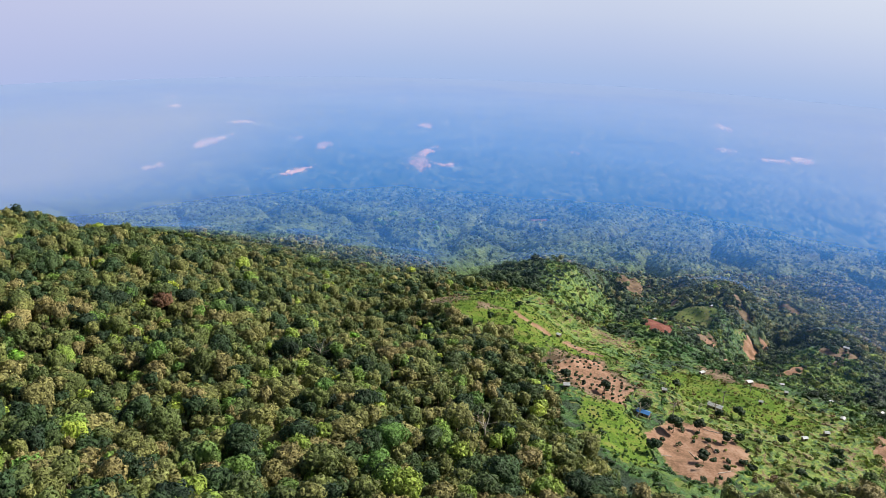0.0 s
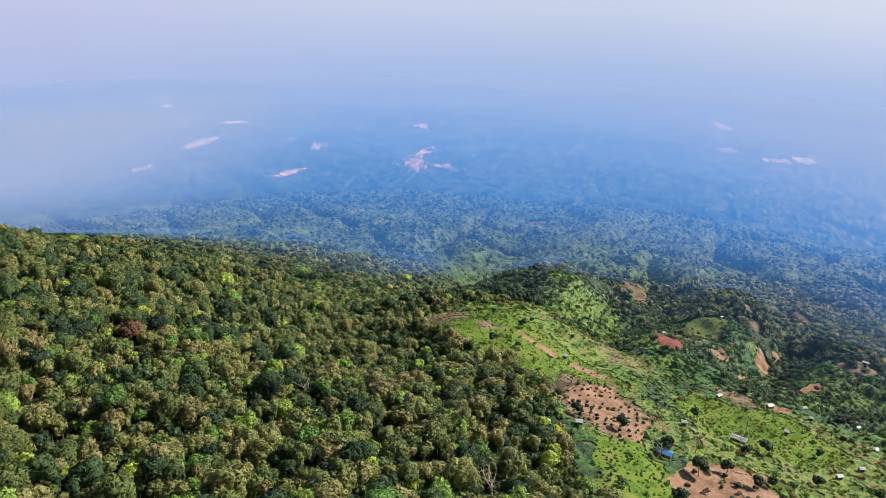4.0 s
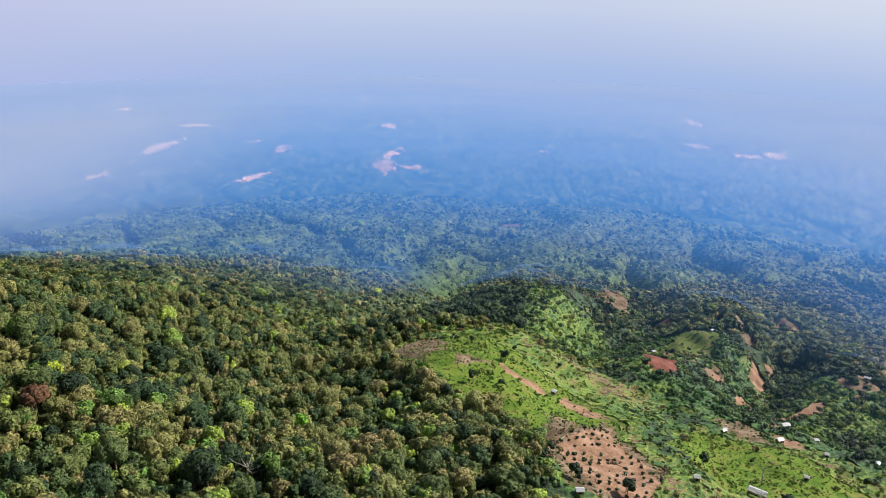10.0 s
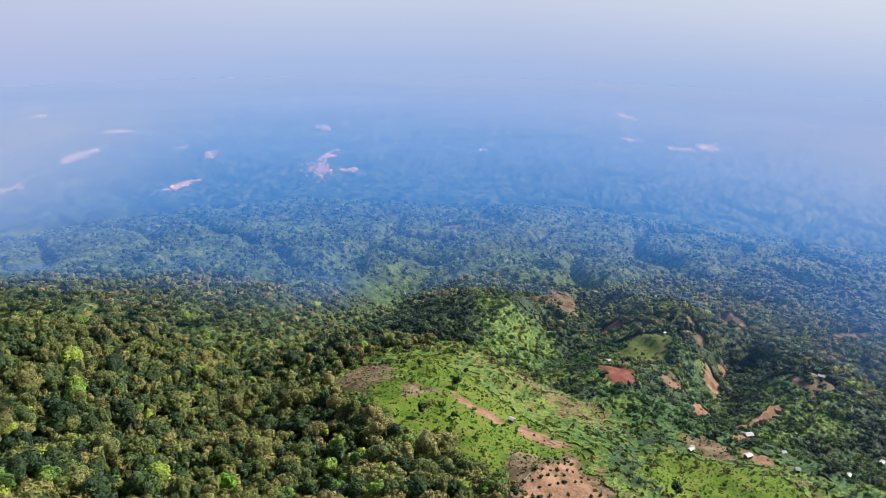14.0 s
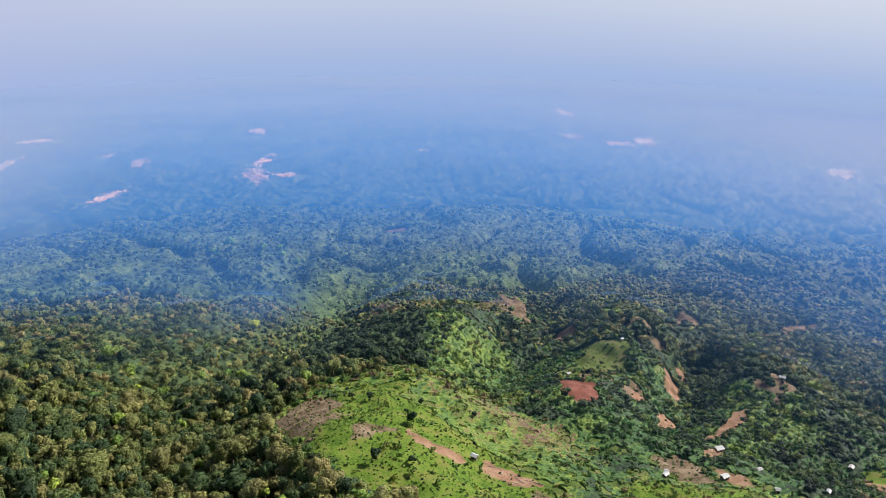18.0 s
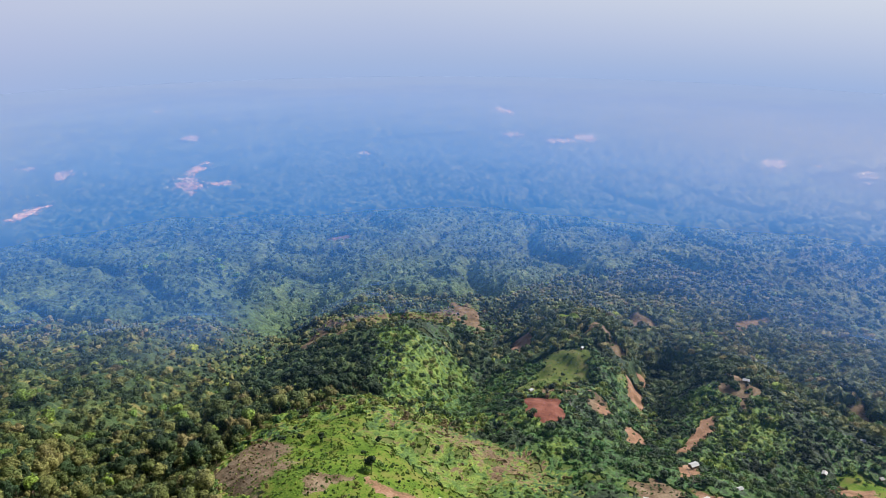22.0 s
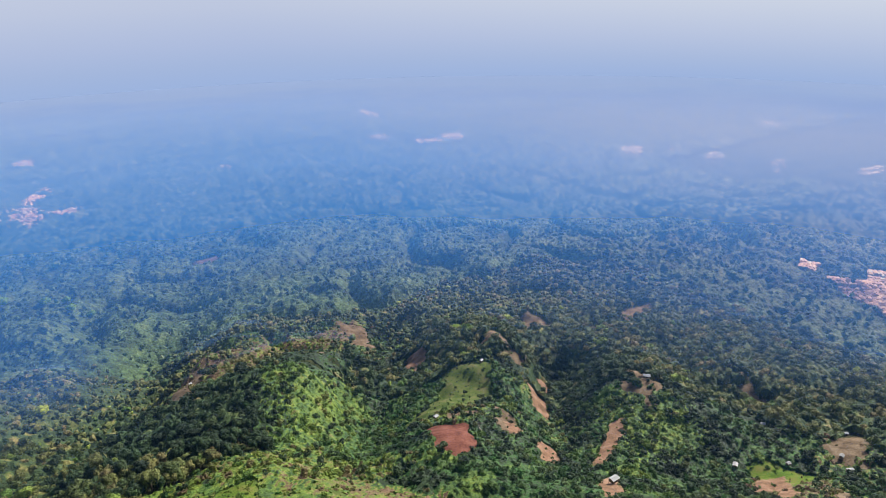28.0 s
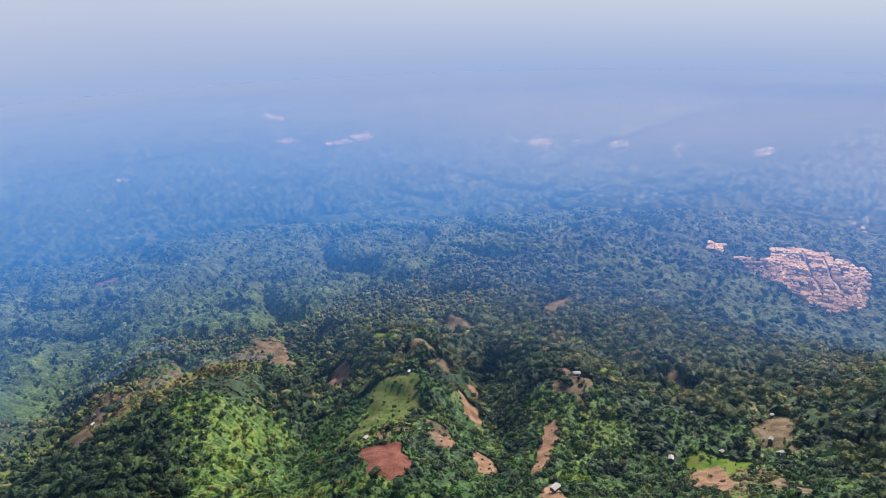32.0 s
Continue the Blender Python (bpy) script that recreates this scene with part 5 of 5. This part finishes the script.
# ---------------------------------------------------------------- the town and the lowland villages
def house_parts(seed):
    r = random.Random(seed)
    sx, sy, tall = r.uniform(4.6, 7.2), r.uniform(3.8, 5.0), r.uniform(2.6, 3.6)
    walls = bm_mesh("walls", box_bm(sx, sy, tall + 2.0, (0, 0, tall / 2 - 1.0), 0.05), PLASTER)
    roof_bm = gable_bm(sx, sy, sy * r.uniform(0.2, 0.32), 0.35, 0.12)
    bmesh.ops.translate(roof_bm, verts=roof_bm.verts[:], vec=(0, 0, tall))
    roof = bm_mesh("roof", roof_bm, (CLAY, RUST, PINK_ROOF, CLAY, RUST, CLAY)[seed % 6])
    wins = bm_mesh("window", box_bm(1.1, 0.08, 1.0, (sx * 0.22, -sy / 2 - 0.02, tall * 0.55)), DARK_GAP)
    door = bm_mesh("door", box_bm(0.95, 0.08, 2.0, (-sx * 0.15, -sy / 2 - 0.02, 1.0)), DARK_GAP)
    return walls, roof, wins, door, (sx, sy, tall)


HOUSES = [house_parts(k) for k in range(12)]
ROOF_LABELS = ("town house with plastered walls and a brown clay roof", "town house with plastered walls and a faded red roof", "town house with plastered walls and a pale pink roof")
rng = random.Random(5)
STREETS = [((1082, 742), (966, 654)), ((1085, 712), (990, 641)), ((1000, 640), (962, 672))]


def off_street(x, y):
    best = 1e9
    for (ax, ay), (bx, by) in STREETS:
        dx, dy = bx - ax, by - ay
        s = min(1, max(0, ((x - ax) * dx + (y - ay) * dy) / (dx * dx + dy * dy)))
        best = min(best, math.hypot(x - ax - s * dx, y - ay - s * dy))
    return best


for (ax, ay), (bx, by) in STREETS:
    n = 30
    side = Vector((-(by - ay), bx - ax, 0)).normalized() * 1.6
    bm = bmesh.new()
    rows = []
    for k in range(n + 1):
        p = Vector((ax + (bx - ax) * k / n, ay + (by - ay) * k / n, 0))
        p.z = float(land(p.x, p.y)) + 1.0
        rows.append([bm.verts.new(q) for q in (p - side, p + side, p + side - Vector((0, 0, 2.5)), p - side - Vector((0, 0, 2.5)))])
    for p, q in zip(rows, rows[1:]):
        for m in range(4):
            bm.faces.new((p[m], p[(m + 1) % 4], q[(m + 1) % 4], q[m]))
    bmesh.ops.recalc_face_normals(bm, faces=bm.faces[:])
    tagged(new("road", bm_mesh("road", bm, STREET)), "pale concrete street between the town houses", "street", kind="structure")

built = []
town_turn = 37.0
tc, ts_ = math.cos(radians(town_turn)), math.sin(radians(town_turn))
for i in range(-32, 33):
    for j in range(-34, 35):
        u, v = i * 6.9 + rng.uniform(-2, 2) + 3 * math.sin(j * 0.35 + i), j * 6.0 + rng.uniform(-1.4, 1.4) + 3 * math.sin(i * 0.9)
        hx, hy = 1010 + u * tc - v * ts_, 705 + u * ts_ + v * tc
        hit_town = max(float(inside(np.array([hx]), np.array([hy]), p, 3.0)[0]) for p in (TOWN, TOWN_TAIL))
        if hit_town > rng.uniform(0.25, 0.75) and rng.random() < 0.93 and off_street(hx, hy) > 4.6:
            built.append((hx, hy))
built.sort(key=lambda p: math.hypot(p[0] - 30, p[1] - 280))
for k, (hx, hy) in enumerate(built[:300]):
    n = rng.randrange(12)
    walls, roof, wins, door, size = HOUSES[n]
    b = new("house")
    b.matrix_world = pose(hx, hy, float(land(hx, hy)) + 0.3, 0, 0, town_turn + 90 * (rng.random() < 0.3) + rng.uniform(-30, 30))
    for nm, me in (("walls", walls), ("roof", roof), ("window", wins), ("door", door)):
        shared(nm, me, b)
    tagged(b, ROOF_LABELS[0 if n % 6 in (0, 3, 5) else 2 if n % 6 == 2 else 1], "house", "houses of the lowland town")


def house_cluster(name, spots, label, seed, shares=(0.2, 0.3, 0.5)):
    """Far houses joined into one mesh: each a body under a pitched roof."""
    r = np.random.RandomState(seed)
    vs, fs, ms = [], [], []
    for hx, hy, turn in spots:
        sx, sy, tall = r.uniform(3.2, 5.6), r.uniform(2.6, 3.8), r.uniform(2.8, 4.2)
        rise = r.uniform(0.8, 1.5)
        c, s = math.cos(turn), math.sin(turn)
        z0 = float(land(hx, hy))
        pts = [(-sx, -sy, -2), (sx, -sy, -2), (sx, sy, -2), (-sx, sy, -2), (-sx, -sy, tall), (sx, -sy, tall), (sx, sy, tall), (-sx, sy, tall), (-sx, 0, tall + rise), (sx, 0, tall + rise)]
        o = len(vs)
        vs += [(hx + a * c - b * s, hy + a * s + b * c, z0 + d) for a, b, d in pts]
        fs += [(o, o + 1, o + 5, o + 4), (o + 1, o + 2, o + 6, o + 5), (o + 2, o + 3, o + 7, o + 6), (o + 3, o, o + 4, o + 7), (o + 4, o + 5, o + 9, o + 8), (o + 6, o + 7, o + 8, o + 9), (o + 5, o + 6, o + 9, o + 9), (o + 7, o + 4, o + 8, o + 8)]
        q = 1 + int(r.choice(3, p=shares))
        ms += [0, 0, 0, 0, q, q, 0, 0]
    me = bpy.data.meshes.new(name)
    me.from_pydata(vs, [], [f if f[2] != f[3] else f[:3] for f in fs])
    for m in (PLASTER, RUST, PINK_ROOF, PALE_ROOF):
        me.materials.append(m)
    me.polygons.foreach_set("material_index", np.array(ms, np.int32))
    me.update()
    return tagged(new(name, me), label, "village", kind="stuff")


if built[300:]:
    house_cluster("town_edge", [(a, b, radians(town_turn) + rng.uniform(-0.2, 0.2)) for a, b in built[300:]], "outer houses of the lowland town", 3, (0.55, 0.35, 0.1))
for k, (e, n, a, b, turn, count) in enumerate(VILLAGES):
    r = random.Random(600 + k)
    c, s = math.cos(radians(turn)), math.sin(radians(turn))
    spots = []
    tries = 0
    while len(spots) < count * 2.0 and tries < count * 30:
        tries += 1
        q, w = r.uniform(-1, 1), r.uniform(-1, 1)
        if q * q + w * w > 1.0 - 0.7 * r.random() + 0.55 * float(wave(np.float64(e + q * a), np.float64(n + w * b), 60, 81)):
            continue
        px, py = e + q * a * c - w * b * s, n + q * a * s + w * b * c
        if any(math.hypot(px - i[0], py - i[1]) < 8.6 for i in spots):
            continue
        spots.append((px, py, radians(turn) + r.choice((0, math.pi / 2)) + r.uniform(-0.3, 0.3)))
    house_cluster("village_houses", spots, "cluster of pale roofed village houses in the lowland forest", 700 + k)
